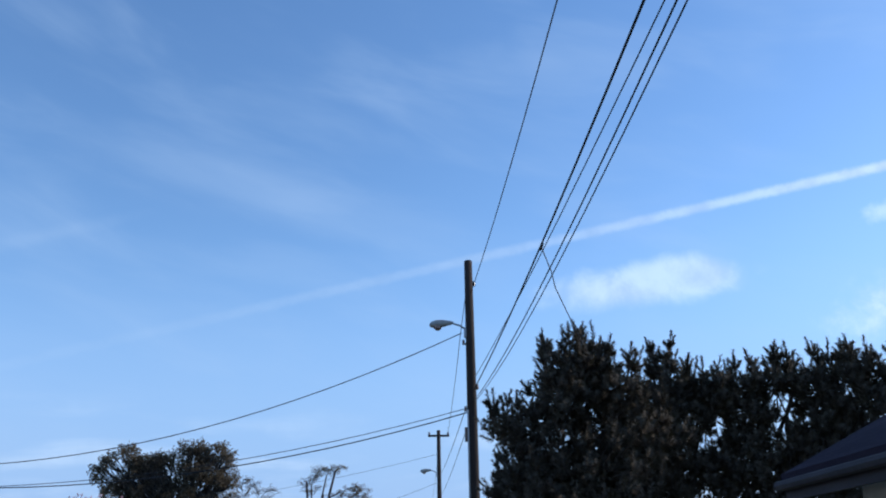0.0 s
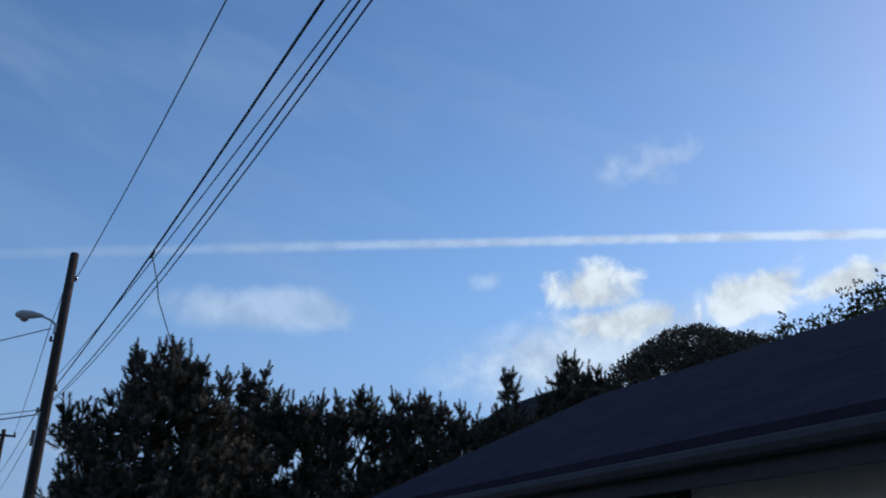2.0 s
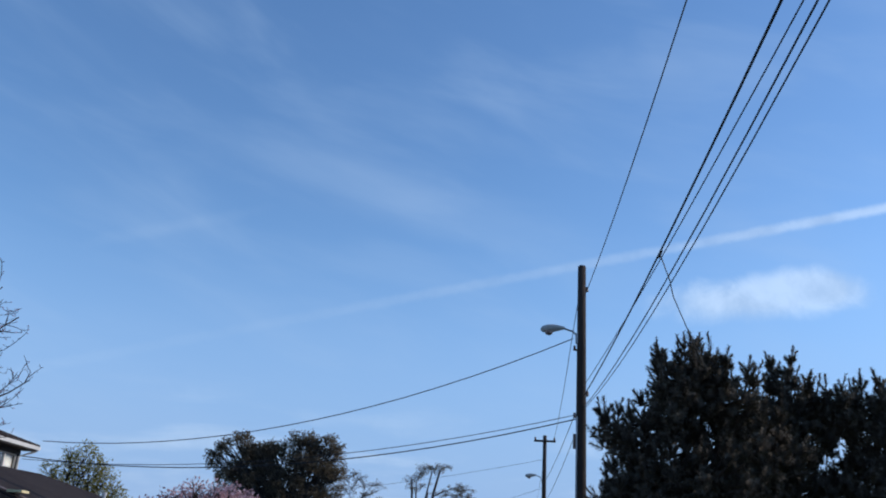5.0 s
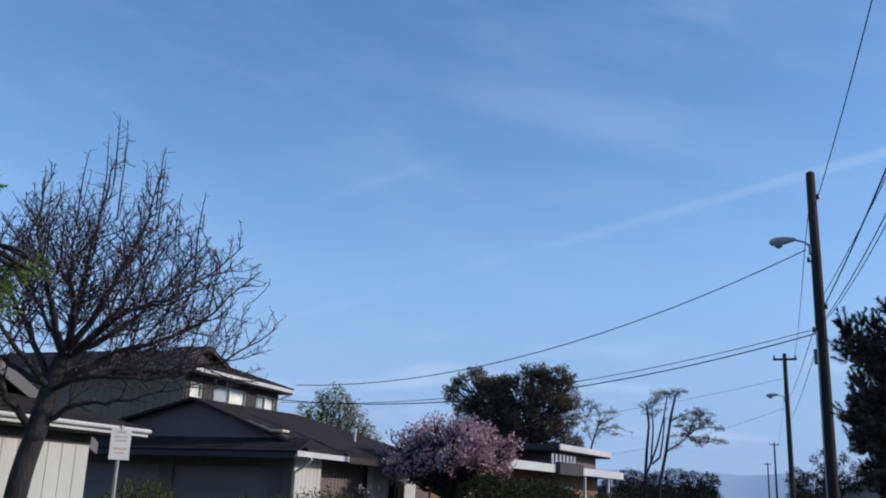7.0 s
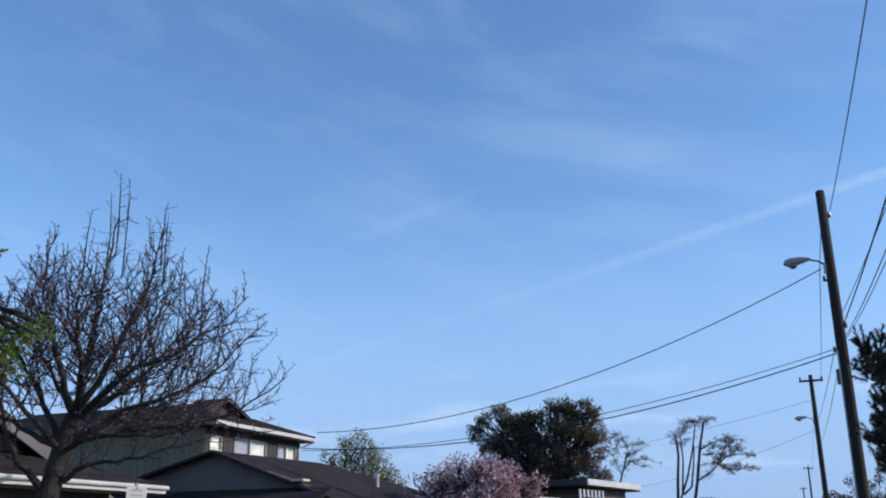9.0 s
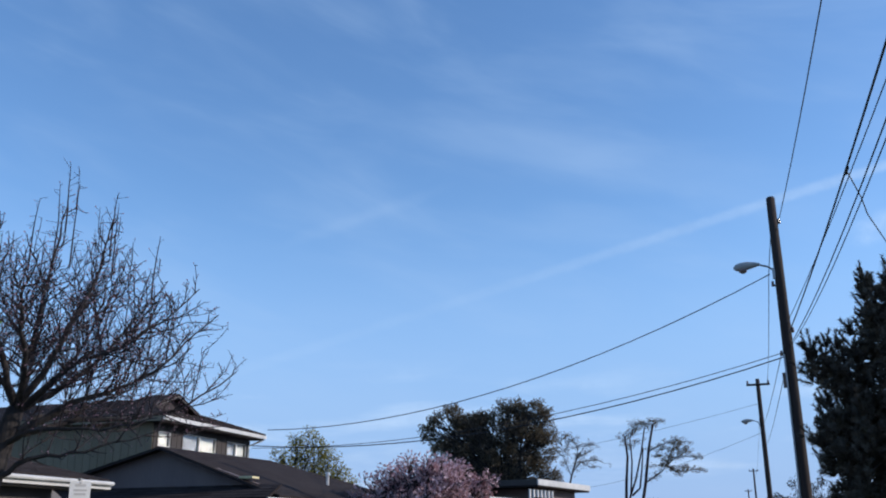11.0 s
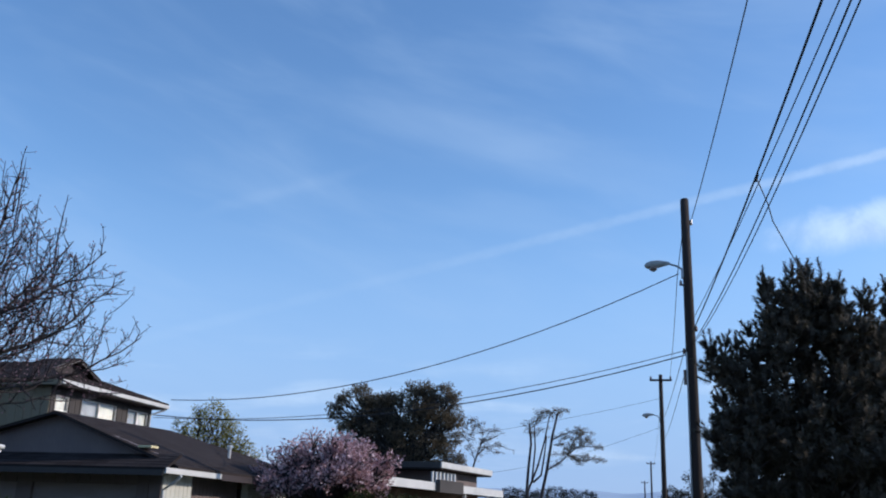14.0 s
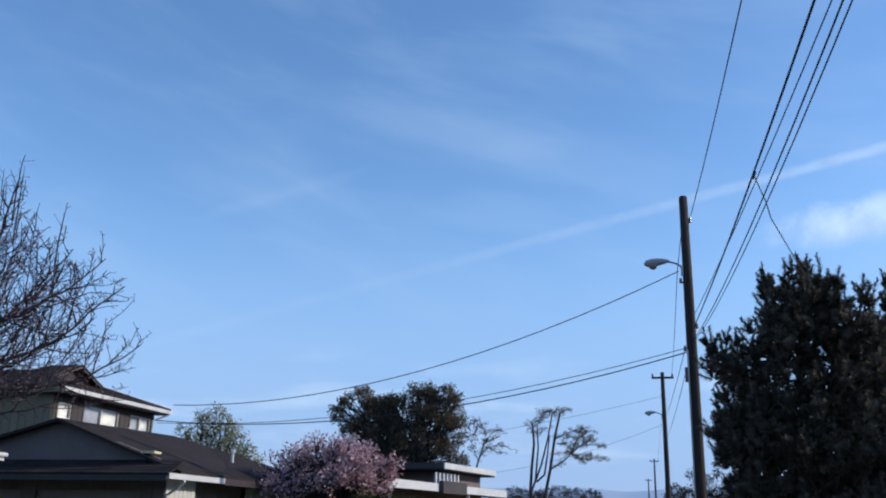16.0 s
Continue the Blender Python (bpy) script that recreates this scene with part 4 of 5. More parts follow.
    for r, h, tall in ((0.45, 5.35, 0.6), (0.36, 5.0, 0.8), (0.55, 5.0, 0.75), (0.98, 5.15, 0.5), (1.03, 4.9, 0.62), (-0.3, 4.75, 0.5), (-0.85, 4.25, 0.4), (1.5, 4.6, 0.55), (0.1, 4.9, 0.62)):
        pts, _ = bent(at(r, h, rng.uniform(-0.3, 0.2)), Vector((rng.uniform(-0.1, 0.1), 0, 1)), tall, 6, 0.06, 0.04)
        twigs.tube([pts[0] - up * 0.3] + pts, taper(8, 0.011, 0.004), 5, False)
        spurs(pts, 0.06, 0.16)
    part("trunk", wood, BARK, t, "rough grey trunk and limbs", True)
    part("crown", twigs, TWIG, t, "dense reddish-grey twigs")
    part("bud_mass", buds, BUD, t, "dusty pink buds")
    return t


def leaves(bag, centre, radii, count, size, shell=0.45, droop=0.0):
    """Leaves gathered in small sprays through an ellipsoid, thicker to the outside."""
    sprays = max(1, count // 9)
    for _ in range(sprays):
        u = unit()
        r = shell + (1 - shell) * rng.random() ** 0.6
        q = Vector((centre[0] + u.x * radii[0] * r, centre[1] + u.y * radii[1] * r, centre[2] + u.z * radii[2] * r))
        way = (u + unit() * 0.6 + Vector((0, 0, 0.3))).normalized()
        for _ in range(9):
            d = (way + unit() * 0.9 - Vector((0, 0, droop))).normalized()
            s = d.orthogonal().normalized()
            s = (s * math.cos(1.7) + d.cross(s) * rng.uniform(-1, 1)).normalized()
            bag.leaf(q + unit() * size * 1.4, d, s, size * rng.uniform(0.7, 1.4), size * rng.uniform(0.45, 0.75))


def limb(bag, a, b, r0, r1, steps=6, wander=0.08):
    a, b = Vector(a), Vector(b)
    k = (b - a).length
    pts = [a.lerp(b, i / steps) + (unit() * wander * k * math.sin(math.pi * i / steps) if 0 < i < steps else Vector()) for i in range(steps + 1)]
    bag.tube(pts, [r0 + (r1 - r0) * i / steps for i in range(steps + 1)], 7)
    return pts


def blob_tree(name, base, fork_z, trunk_r, blobs, leaf_size, per, label, leaf_mat, bark_mat=BARK, shell=0.45, droop=0.0, crown_label="", category="tree", bare=0, group="", limb_r=0.45):
    """A tree or bush: trunk, a limb to each clump, and leaves in sprays about the clumps. blobs: (centre, radii) in world metres."""
    t = thing(name, base, label, category, group)
    wood, crown = Bag(), Bag()
    fork = Vector((base[0], base[1], fork_z))
    if trunk_r:
        limb(wood, base, fork, trunk_r, trunk_r * 0.7, 5, 0.03)
    for c, r in blobs:
        if trunk_r:
            pts = limb(wood, fork, c, trunk_r * limb_r, 0.012, 6, 0.07)
            for _ in range(3 + bare):
                u = unit()
                e = Vector((c[0] + u.x * r[0], c[1] + u.y * r[1], c[2] + u.z * r[2]))
                limb(wood, pts[rng.randint(3, 6)], e, max(0.02, trunk_r * 0.12), 0.008, 4, 0.1)
        vol = r[0] * r[1] + r[1] * r[2] + r[0] * r[2]
        leaves(crown, c, r, int(per * vol), leaf_size, shell, droop)
    if trunk_r:
        part("trunk", wood, bark_mat, t, "", True)
    part("crown", crown, leaf_mat, t, crown_label)
    return t


def clumps(centre, radii, k, size, low=-0.6):
    """k clumps spread over an ellipsoid, for an uneven outline."""
    out = []
    for _ in range(k):
        u = unit()
        while u.z < low:
            u = unit()
        s = size * rng.uniform(0.7, 1.3)
        r = rng.uniform(0.45, 0.95)
        out.append(((centre[0] + u.x * radii[0] * r, centre[1] + u.y * radii[1] * r, centre[2] + u.z * radii[2] * r), (s, s, s * 0.8)))
    return out


def needle_shoots(bag, shoots):
    """Shoots thick with needles. shoots: (foot, way, length, needle length) of each."""
    gen = np.random.default_rng(len(shoots))
    n = 54
    for p, d, length, needle in shoots:
        d = d.normalized()
        side = d.orthogonal().normalized()
        d3 = np.array((d, side, d.cross(side)))
        t = (np.arange(n) + gen.random(n)) / n
        a = gen.random(n) * 2 * math.pi
        fat = needle * (1.05 - 0.45 * t ** 3) * (0.8 + 0.4 * gen.random(n))
        foot = np.stack((length * t, np.zeros(n), np.zeros(n)), 1)
        tip = foot + np.stack((fat * 0.75, np.cos(a) * fat, np.sin(a) * fat), 1)
        w = np.stack((np.zeros(n), -np.sin(a), np.cos(a)), 1) * 0.013
        tri = np.stack((foot - w, foot + w, tip), 1).reshape(-1, 3) @ d3 + np.array(p)
        i = len(bag.v)
        bag.v += tri.tolist()
        bag.f += [(i + 3 * k, i + 3 * k + 1, i + 3 * k + 2) for k in range(n)]


def pine(base, blobs, label, trunk_top, gap=0.3, core=0.72, fill=1.0):
    """A pine: boughs that end in separate tufts, each an upright candle among shorter shoots. blobs: (centre, radii) of the boughs."""
    t = thing("pine_tree", base, label, "tree", "pines beside the stucco house")
    wood, crown, shoots = Bag(), Bag(), []
    b, fork = Vector(base), Vector(trunk_top)
    limb(wood, b, fork, 0.2, 0.12, 6, 0.04)
    spots = []
    for c, r in blobs:
        pts = limb(wood, b.lerp(fork, rng.uniform(0.55, 1.0)), c, 0.085, 0.03, 6, 0.10)
        area = r.x * r.y + r.y * r.z + r.x * r.z
        for j in range(int(area * 4.2 * 2.2 / (gap * gap))):
            u = unit()
            if u.z < -0.45:
                continue
            s = rng.uniform(0.9, 1.12)
            p = V(c.x + u.x * r.x * s, c.y + u.y * r.y * s, c.z + u.z * r.z * s)
            if any((p - q).length < gap for q in spots) or any(((p.x - k.x) / m.x) ** 2 + ((p.y - k.y) / m.y) ** 2 + ((p.z - k.z) / m.z) ** 2 < 0.62 for k, m in blobs):
                continue
            spots.append(p)
            main = (V(0, 0, 0.95) + u * 0.55 + unit() * 0.25).normalized()
            foot = p.lerp(c, 0.35)
            tip = p + main * rng.uniform(0.04, 0.26)
            wood.tube([foot, p - main * 0.05, tip], [0.024, 0.015, 0.008], 4, False)
            shoots.append((tip - main * 0.08, main, rng.uniform(0.26, 0.44), 0.080))
            ring = rng.uniform(0, 6)
            for k in range(rng.randint(4, 6)):
                ring += 6.28 / 5 + rng.uniform(-0.3, 0.3)
                o = main.orthogonal().normalized()
                o = o * math.cos(ring) + main.cross(o) * math.sin(ring)
                shoots.append((p + unit() * 0.04 - main * rng.uniform(0, 0.12), o * 0.62 + main * 0.6 + V(0, 0, 0.3), rng.uniform(0.18, 0.30), 0.085))
        for k in range(3):
            ring = rng.uniform(0, 6.28)
            p = V(c.x + math.cos(ring) * r.x * 0.7, c.y + math.sin(ring) * r.y * 0.5, c.z + r.z * 0.8)
            if any(((p.x - q.x) / m.x) ** 2 + ((p.y - q.y) / m.y) ** 2 + ((p.z - q.z) / m.z) ** 2 < 0.8 for q, m in blobs):
                continue
            lean = V(math.cos(ring) * 0.25, math.sin(ring) * 0.2, 1).normalized()
            top = p + lean * rng.uniform(0.12, 0.30)
            wood.tube([p - lean * 0.3, top], [0.026, 0.014], 5, False)
            shoots.append((top, lean, rng.uniform(0.22, 0.34), 0.075))
            for q in range(6):
                a = ring + q * 1.05
                shoots.append((top - lean * rng.uniform(0.0, 0.26), V(math.cos(a) * 0.6, math.sin(a) * 0.6, 0.8), rng.uniform(0.16, 0.28), 0.075))
        for _ in range(int(fill * area * 60)):
            u = unit()
            k = rng.uniform(0.45, 0.92)
            shoots.append((V(c.x + u.x * r.x * k, c.y + u.y * r.y * k, c.z + u.z * r.z * k), u + unit() * 0.7 + V(0, 0, 0.4), rng.uniform(0.12, 0.24), 0.10))
        for _ in range(5):
            u = unit()
            limb(wood, pts[rng.randint(2, 6)], (c.x + u.x * r.x * 0.9, c.y + u.y * r.y * 0.9, c.z + u.z * r.z * 0.9), 0.035, 0.012, 4, 0.12)
        if fill > 0.5:
            leaves(crown, c, r * core, int(1100 * fill * area), 0.085, 0.3)
    needle_shoots(crown, shoots)
    part("trunk", wood, PINE_BARK, t, "dark rough pine trunk and limbs", True)
    part("crown", crown, NEEDLE, t, "dark green needles on upright shoots")
    return t


def polar(az, dist, z):
    return (math.sin(radians(az)) * dist, math.cos(radians(az)) * dist, z)


def V(*a):
    return Vector(a)


bare_tree()

# pines: a dense one beside the pole, then looser ones behind the stucco house
pine((3.2, 17.6, 0), [(V(2.95, 17.5, 3.1), V(1.5, 1.5, 1.15)), (V(2.02, 17.2, 3.2), V(0.66, 0.9, 0.75)), (V(1.68, 17.1, 2.95), V(0.36, 0.6, 0.55)), (V(2.0, 17.2, 2.25), V(0.55, 0.8, 0.6)), (V(1.85, 17.1, 4.1), V(0.5, 0.5, 0.3)), (V(1.40, 17.1, 4.32), V(0.20, 0.28, 0.16)),
                      (V(2.62, 17.3, 4.75), V(0.64, 0.9, 0.55)), (V(2.85, 17.3, 5.3), V(0.60, 0.8, 0.42)), (V(3.3, 17.3, 5.62), V(0.34, 0.45, 0.28)), (V(3.65, 17.4, 4.95), V(0.55, 0.8, 0.5)),
                      (V(3.1, 17.5, 1.7), V(1.25, 1.3, 1.1)), (V(4.0, 17.7, 3.9), V(0.9, 1.0, 0.9)), (V(4.2, 17.8, 2.2), V(1.1, 1.1, 1.1))],
     "dense dark green pine with upright shoots", (3.1, 17.6, 4.6), 0.34)
pine((5.2, 18.9, 0), [(V(5.02, 18.8, 5.72), V(0.26, 0.35, 0.24)), (V(5.15, 18.9, 5.2), V(0.55, 0.7, 0.36)), (V(5.85, 18.9, 5.2), V(0.5, 0.7, 0.32)), (V(4.6, 18.9, 4.6), V(0.75, 0.9, 0.55)),
                      (V(5.35, 18.8, 4.55), V(0.5, 0.7, 0.42)), (V(4.5, 18.8, 3.4), V(0.75, 1.0, 0.85)), (V(5.75, 18.7, 3.5), V(0.5, 0.7, 0.5)), (V(5.95, 18.8, 4.95), V(0.4, 0.6, 0.28)), (V(4.35, 18.6, 2.2), V(0.7, 0.9, 0.9)), (V(5.6, 18.7, 2.2), V(0.9, 1.0, 0.9))],
     "dark pine with a rounded top", (5.0, 18.9, 4.4), 0.34)
pine((6.9, 19.0, 0), [(V(6.55, 18.9, 5.2), V(0.42, 0.6, 0.30)), (V(7.2, 18.9, 5.45), V(0.36, 0.5, 0.30)), (V(7.85, 19.0, 5.4), V(0.5, 0.6, 0.30)), (V(6.75, 18.9, 4.7), V(0.5, 0.6, 0.32)), (V(6.55, 18.8, 4.15), V(0.42, 0.5, 0.3)), (V(8.2, 18.9, 4.3), V(0.5, 0.6, 0.4)),
                      (V(6.5, 18.8, 3.6), V(0.65, 0.8, 0.5)), (V(7.35, 18.8, 3.9), V(0.5, 0.6, 0.34)), (V(7.0, 18.8, 2.6), V(1.1, 1.0, 0.7)), (V(8.0, 18.8, 3.1), V(0.7, 0.8, 0.6))],
     "open dark pine with gaps between its limbs", (6.9, 19.0, 4.4), 0.31, 0.7, 0.8)
pine((8.9, 19.0, 0), [(V(8.7, 19.0, 5.6), V(0.48, 0.6, 0.34)), (V(9.35, 19.0, 5.6), V(0.42, 0.6, 0.34)), (V(8.3, 19.0, 5.0), V(0.4, 0.6, 0.28)), (V(9.2, 18.9, 4.9), V(0.6, 0.7, 0.40)),
                      (V(8.7, 19.0, 4.0), V(0.7, 0.8, 0.5)), (V(9.7, 18.8, 4.2), V(0.8, 0.8, 0.6)), (V(9.9, 18.8, 5.4), V(0.4, 0.6, 0.34)), (V(9.2, 18.8, 3.0), V(0.9, 0.8, 0.7))],
     "open dark pine with gaps between its limbs", (9.0, 19.0, 4.6), 0.31, 0.7, 0.9)
pine((11.2, 18.6, 0), [(V(11.0, 18.5, 6.38), V(0.12, 0.2, 0.30)), (V(10.95, 18.5, 5.75), V(0.28, 0.5, 0.35)), (V(10.9, 18.4, 4.9), V(0.9, 0.9, 0.6)), (V(12.5, 18.3, 6.75), V(0.26, 0.4, 0.46)),
                       (V(13.1, 18.3, 6.7), V(0.34, 0.5, 0.34)), (V(12.5, 18.3, 5.7), V(0.85, 0.8, 0.6)), (V(13.7, 18.2, 6.4), V(0.5, 0.5, 0.4))],
     "dark pine behind the stucco house roof", (11.4, 18.6, 4.8), 0.32)

# behind the roof
blob_tree("hedge_tree", (10.7, 12.8, 0), 3.0, 0.12, [(polar(40.5, 16.6, 5.25), (1.1, 1.1, 1.0)), (polar(42.3, 16.8, 5.55), (1.15, 1.2, 1.05)), (polar(44.9, 16.8, 5.4), (1.25, 1.2, 1.0)), (polar(42.5, 16.8, 4.3), (1.8, 1.5, 1.1))], 0.055, 5200, "dark rounded evergreen behind the roof ridge", NEEDLE, shell=0.78)
shrub = [(polar(a, 16.6, z), (s, s, s * 1.1)) for a, z, s in ((46.9, 5.85, 0.5), (48.5, 6.3, 0.4), (50.3, 6.2, 0.5), (52.4, 6.6, 0.5), (54.5, 6.7, 0.6), (49.0, 5.5, 0.9), (52.5, 5.6, 1.0))]
blob_tree("shrub", (12.5, 10.8, 0), 3.4, 0.1, shrub, 0.065, 1100, "loose leafy shrub with thin shoots behind the roof", BUSH_LEAF, shell=0.2, bare=6)

# across the street
blob_tree("cherry_tree", (-8.25, 24.9, 0), 1.5, 0.13, clumps((-8.45, 24.9, 2.7), (2.3, 1.95, 0.98), 92, 0.36, -0.7), 0.09, 430, "pink blossoming cherry tree with a rounded crown", BLOSSOM, shell=0.15, crown_label="pink blossom", bare=4)
euc = [(polar(a, 60, z), (s, s, s * 0.85)) for a, z, s in ((-18.5, 8.0, 0.7), (-17.9, 8.9, 0.6), (-16.9, 9.2, 0.75), (-16.2, 8.1, 0.8), (-15.5, 8.4, 0.6), (-14.8, 8.8, 0.8), (-13.9, 9.4, 0.8), (-12.9, 9.6, 0.8), (-12.0, 9.4, 0.8), (-11.3, 8.9, 0.7), (-11.1, 7.7, 0.8), (-11.5, 6.6, 0.8), (-11.0, 5.2, 0.6), (-12.3, 8.2, 1.3), (-13.7, 7.6, 1.4), (-15.1, 7.0, 1.2), (-12.8, 6.2, 1.5), (-14.4, 5.8, 1.4), (-16.5, 6.8, 1.0), (-15.9, 5.4, 1.2), (-17.7, 6.8, 0.8), (-11.8, 4.7, 1.0), (-13.5, 4.6, 1.4), (-16.9, 5.6, 1.1), (-16.0, 4.2, 1.3), (-14.6, 4.2, 1.3), (-12.0, 3.6, 1.2), (-17.2, 7.7, 0.8), (-15.3, 7.9, 1.0), (-13.2, 8.6, 1.2), (-15.9, 8.7, 0.7), (-15.4, 8.6, 0.8), (-16.6, 8.3, 0.9))]
small = []
for c, r in euc:
    small.append((c, (r[0] * 0.72, r[1] * 0.72, r[2] * 0.72)))
    for _ in range(6):
        u = unit() * r[0] * 0.75
        k = r[0] * rng.uniform(0.3, 0.48)
        small.append(((c[0] + u.x, c[1] + u.y, c[2] + u.z * 0.8), (k, k, k * 0.8)))
blob_tree("eucalyptus", (-14.4, 58.2, 0), 4.6, 0.3, small, 0.13, 460, "large grey-green eucalyptus with a clumped crown", EUC_LEAF, shell=0.4, droop=0.3, bare=0, limb_r=0.2)
yel = [(polar(a, 42, z), (q, q, q)) for a, z, q in ((-27.3, 5.0, 0.45), (-26.4, 5.7, 0.4), (-25.6, 5.9, 0.4), (-25.9, 5.3, 0.6), (-24.9, 5.5, 0.45), (-24.4, 5.0, 0.5), (-25.2, 4.7, 0.7), (-26.6, 4.6, 0.7), (-23.8, 4.4, 0.5), (-24.6, 4.1, 0.7), (-25.8, 4.0, 0.8), (-27.2, 4.0, 0.8), (-23.2, 3.8, 0.5), (-23.8, 3.4, 0.7))]
blob_tree("small_tree", (-18.2, 37.7, 0), 2.4, 0.12, yel, 0.10, 480, "small yellow-green tree with loose branches", YELLOW_LEAF, shell=0.1, bare=9)

# a leafy tree beside the bare one, its branches reaching over
green = [(polar(a, 9.2 + 0.3 * math.sin(17 * a), z), (s, s, s * 0.5)) for a, z, s in ((-52.9, 6.18, 0.14), (-52.1, 6.16, 0.1), (-52.1, 5.88, 0.16), (-51.0, 5.9, 0.1), (-51.4, 5.63, 0.14), (-50.0, 5.66, 0.09), (-51.8, 5.35, 0.16), (-50.7, 5.18, 0.1), (-51.6, 4.95, 0.18), (-50.6, 4.75, 0.14), (-49.0, 4.67, 0.12), (-50.7, 4.49, 0.22), (-49.2, 4.39, 0.2), (-47.9, 4.29, 0.16), (-47.1, 4.19, 0.09), (-50.0, 4.09, 0.24), (-48.3, 4.05, 0.16), (-50.4, 3.83, 0.2), (-49.2, 3.86, 0.14), (-49.7, 3.44, 0.2), (-48.1, 3.48, 0.2), (-46.5, 3.55, 0.13), (-45.0, 3.52, 0.11), (-43.6, 3.52, 0.08), (-49.2, 3.19, 0.25), (-47.1, 3.25, 0.22), (-45.7, 3.33, 0.15), (-47.6, 3.06, 0.2), (-45.8, 3.14, 0.12), (-49.3, 3.0, 0.2), (-44.5, 3.43, 0.09), (-54.3, 4.56, 0.3), (-53.9, 3.87, 0.3), (-53.2, 3.21, 0.35), (-55.8, 5.47, 0.35), (-60.1, 4.6, 0.9), (-59.2, 3.36, 0.9), (-61.5, 5.79, 0.7))]
blob_tree("leafy_tree", polar(-58, 9.6, 0), 4.0, 0.15, green, 0.058, 2600, "fresh green leafy tree with reaching branches", LEAF, shell=0.0, droop=0.15, bare=0, limb_r=0.05)


def feather(wood, crown, line, y, r, twig, leaf, fill=1.0):
    """A thin branch in depth y with flat side twigs and fine leaves along them."""
    pts = [Vector((x, y + rng.uniform(-0.5, 0.5), z)) for x, z in line]
    wood.tube(pts, [r * (1 - 0.6 * k / (len(pts) - 1)) for k in range(len(pts))], 5)
    for a, b in zip(pts, pts[1:]):
        for _ in range(max(3, int((b - a).length * 9))):
            q = a.lerp(b, rng.random())
            e = q + Vector((rng.uniform(-1, 1), rng.uniform(-0.8, 0.8), rng.uniform(-0.25, 0.5))) * twig
            limb(wood, q, e, 0.014, 0.007, 3, 0.12)
            leaves(crown, q.lerp(e, 0.7), (twig * 0.4, twig * 0.4, twig * 0.28), int(18 * fill), leaf, 0.0)


def thin_tree():
    """Leaning bare trunks under flat sparse sprays."""
    b = Vector((-9.3, 83.5, 0))
    t = thing("thin_tree", b, "thin leaning tree with sparse flat sprays of leaves", "tree")
    wood, crown = Bag(), Bag()
    stems = (
        ((-10.0, 3.8), (-9.8, 6.1), (-9.6, 8.3), (-9.7, 10.0)),
        ((-9.5, 5.0), (-9.2, 7.9), (-9.3, 9.8)),
        ((-9.9, 4.1), (-9.0, 6.4), (-8.4, 8.6), (-8.0, 10.6)),
        ((-8.8, 3.3), (-8.2, 6.0), (-7.7, 9.0), (-7.2, 11.0)),
        ((-9.4, 5.0), (-8.7, 5.6), (-8.4, 7.2), (-8.2, 9.0)))
    for k, line in enumerate(stems):
        x, z = line[0]
        pts = [Vector((x - 0.25, b.y, 0))] if z < 4.2 else []
        pts += [Vector((x, b.y + rng.uniform(-0.25, 0.25), z)) for x, z in line]
        wood.tube(pts, [(0.16, 0.085, 0.11, 0.17, 0.10)[k] * (1 - 0.6 * i / len(pts)) for i in range(len(pts))], 7)
    boughs = (
        ((-8.1, 6.1), (-6.7, 7.0), (-6.2, 7.7)),
        ((-6.2, 7.7), (-5.8, 8.7), (-5.0, 9.3)),
        ((-7.7, 8.7), (-7.0, 9.1), (-6.3, 9.4)),
        ((-6.4, 7.4), (-5.5, 8.1), (-4.3, 8.2)),
        ((-6.3, 7.4), (-5.5, 7.0), (-4.7, 6.9)))
    for line in boughs:
        feather(wood, crown, line, b.y, 0.07, 0.5, 0.09, 1.2)
    sprays = (
        ((-9.7, 10.0), (-10.0, 10.3)),
        ((-9.7, 10.0), (-9.3, 10.4), (-8.7, 10.6)),
        ((-9.3, 9.8), (-8.8, 10.8), (-8.5, 11.1)),
        ((-8.0, 10.6), (-8.3, 11.1), (-8.9, 11.1)),
        ((-8.0, 10.6), (-7.7, 11.2), (-7.3, 11.3)),
        ((-7.2, 11.0), (-6.8, 11.2), (-6.2, 11.3)),
        ((-7.2, 10.8), (-7.5, 11.0), (-8.1, 11.2)),
        ((-9.6, 9.1), (-9.9, 9.7), (-10.2, 10.0)),
        ((-9.1, 9.0), (-8.8, 9.5), (-8.4, 9.7)),
        ((-6.3, 9.4), (-5.6, 9.6), (-5.0, 9.6)),
        ((-5.0, 9.3), (-4.6, 9.4), (-4.3, 9.4)),
        ((-5.8, 8.7), (-6.4, 8.8), (-7.2, 8.6)),
        ((-5.8, 8.7), (-5.0, 8.8), (-4.5, 8.9)),
        ((-5.5, 8.1), (-4.9, 8.5), (-4.1, 8.5)),
        ((-4.3, 8.2), (-3.7, 8.1), (-3.2, 7.9)),
        ((-5.5, 8.1), (-5.8, 8.2), (-6.4, 8.2)),
        ((-4.7, 6.9), (-4.1, 7.1), (-3.3, 6.9)),
        ((-5.5, 7.0), (-5.1, 7.2), (-4.1, 7.2)),
        ((-5.9, 7.2), (-5.5, 6.8), (-5.0, 6.6)),
        ((-6.2, 7.7), (-6.8, 8.2), (-7.5, 8.3)),
        ((-5.0, 9.3), (-5.4, 9.2), (-6.0, 9.3)),
        ((-6.3, 7.6), (-6.9, 7.5), (-7.7, 7.4)))
    for line in sprays:
        feather(wood, crown, line, b.y, 0.03, 0.55, 0.09, 1.7)
    part("trunk", wood, TWIG, t, "", True)
    part("crown", crown, EUC_LEAF, t)
    return t


thin_tree()


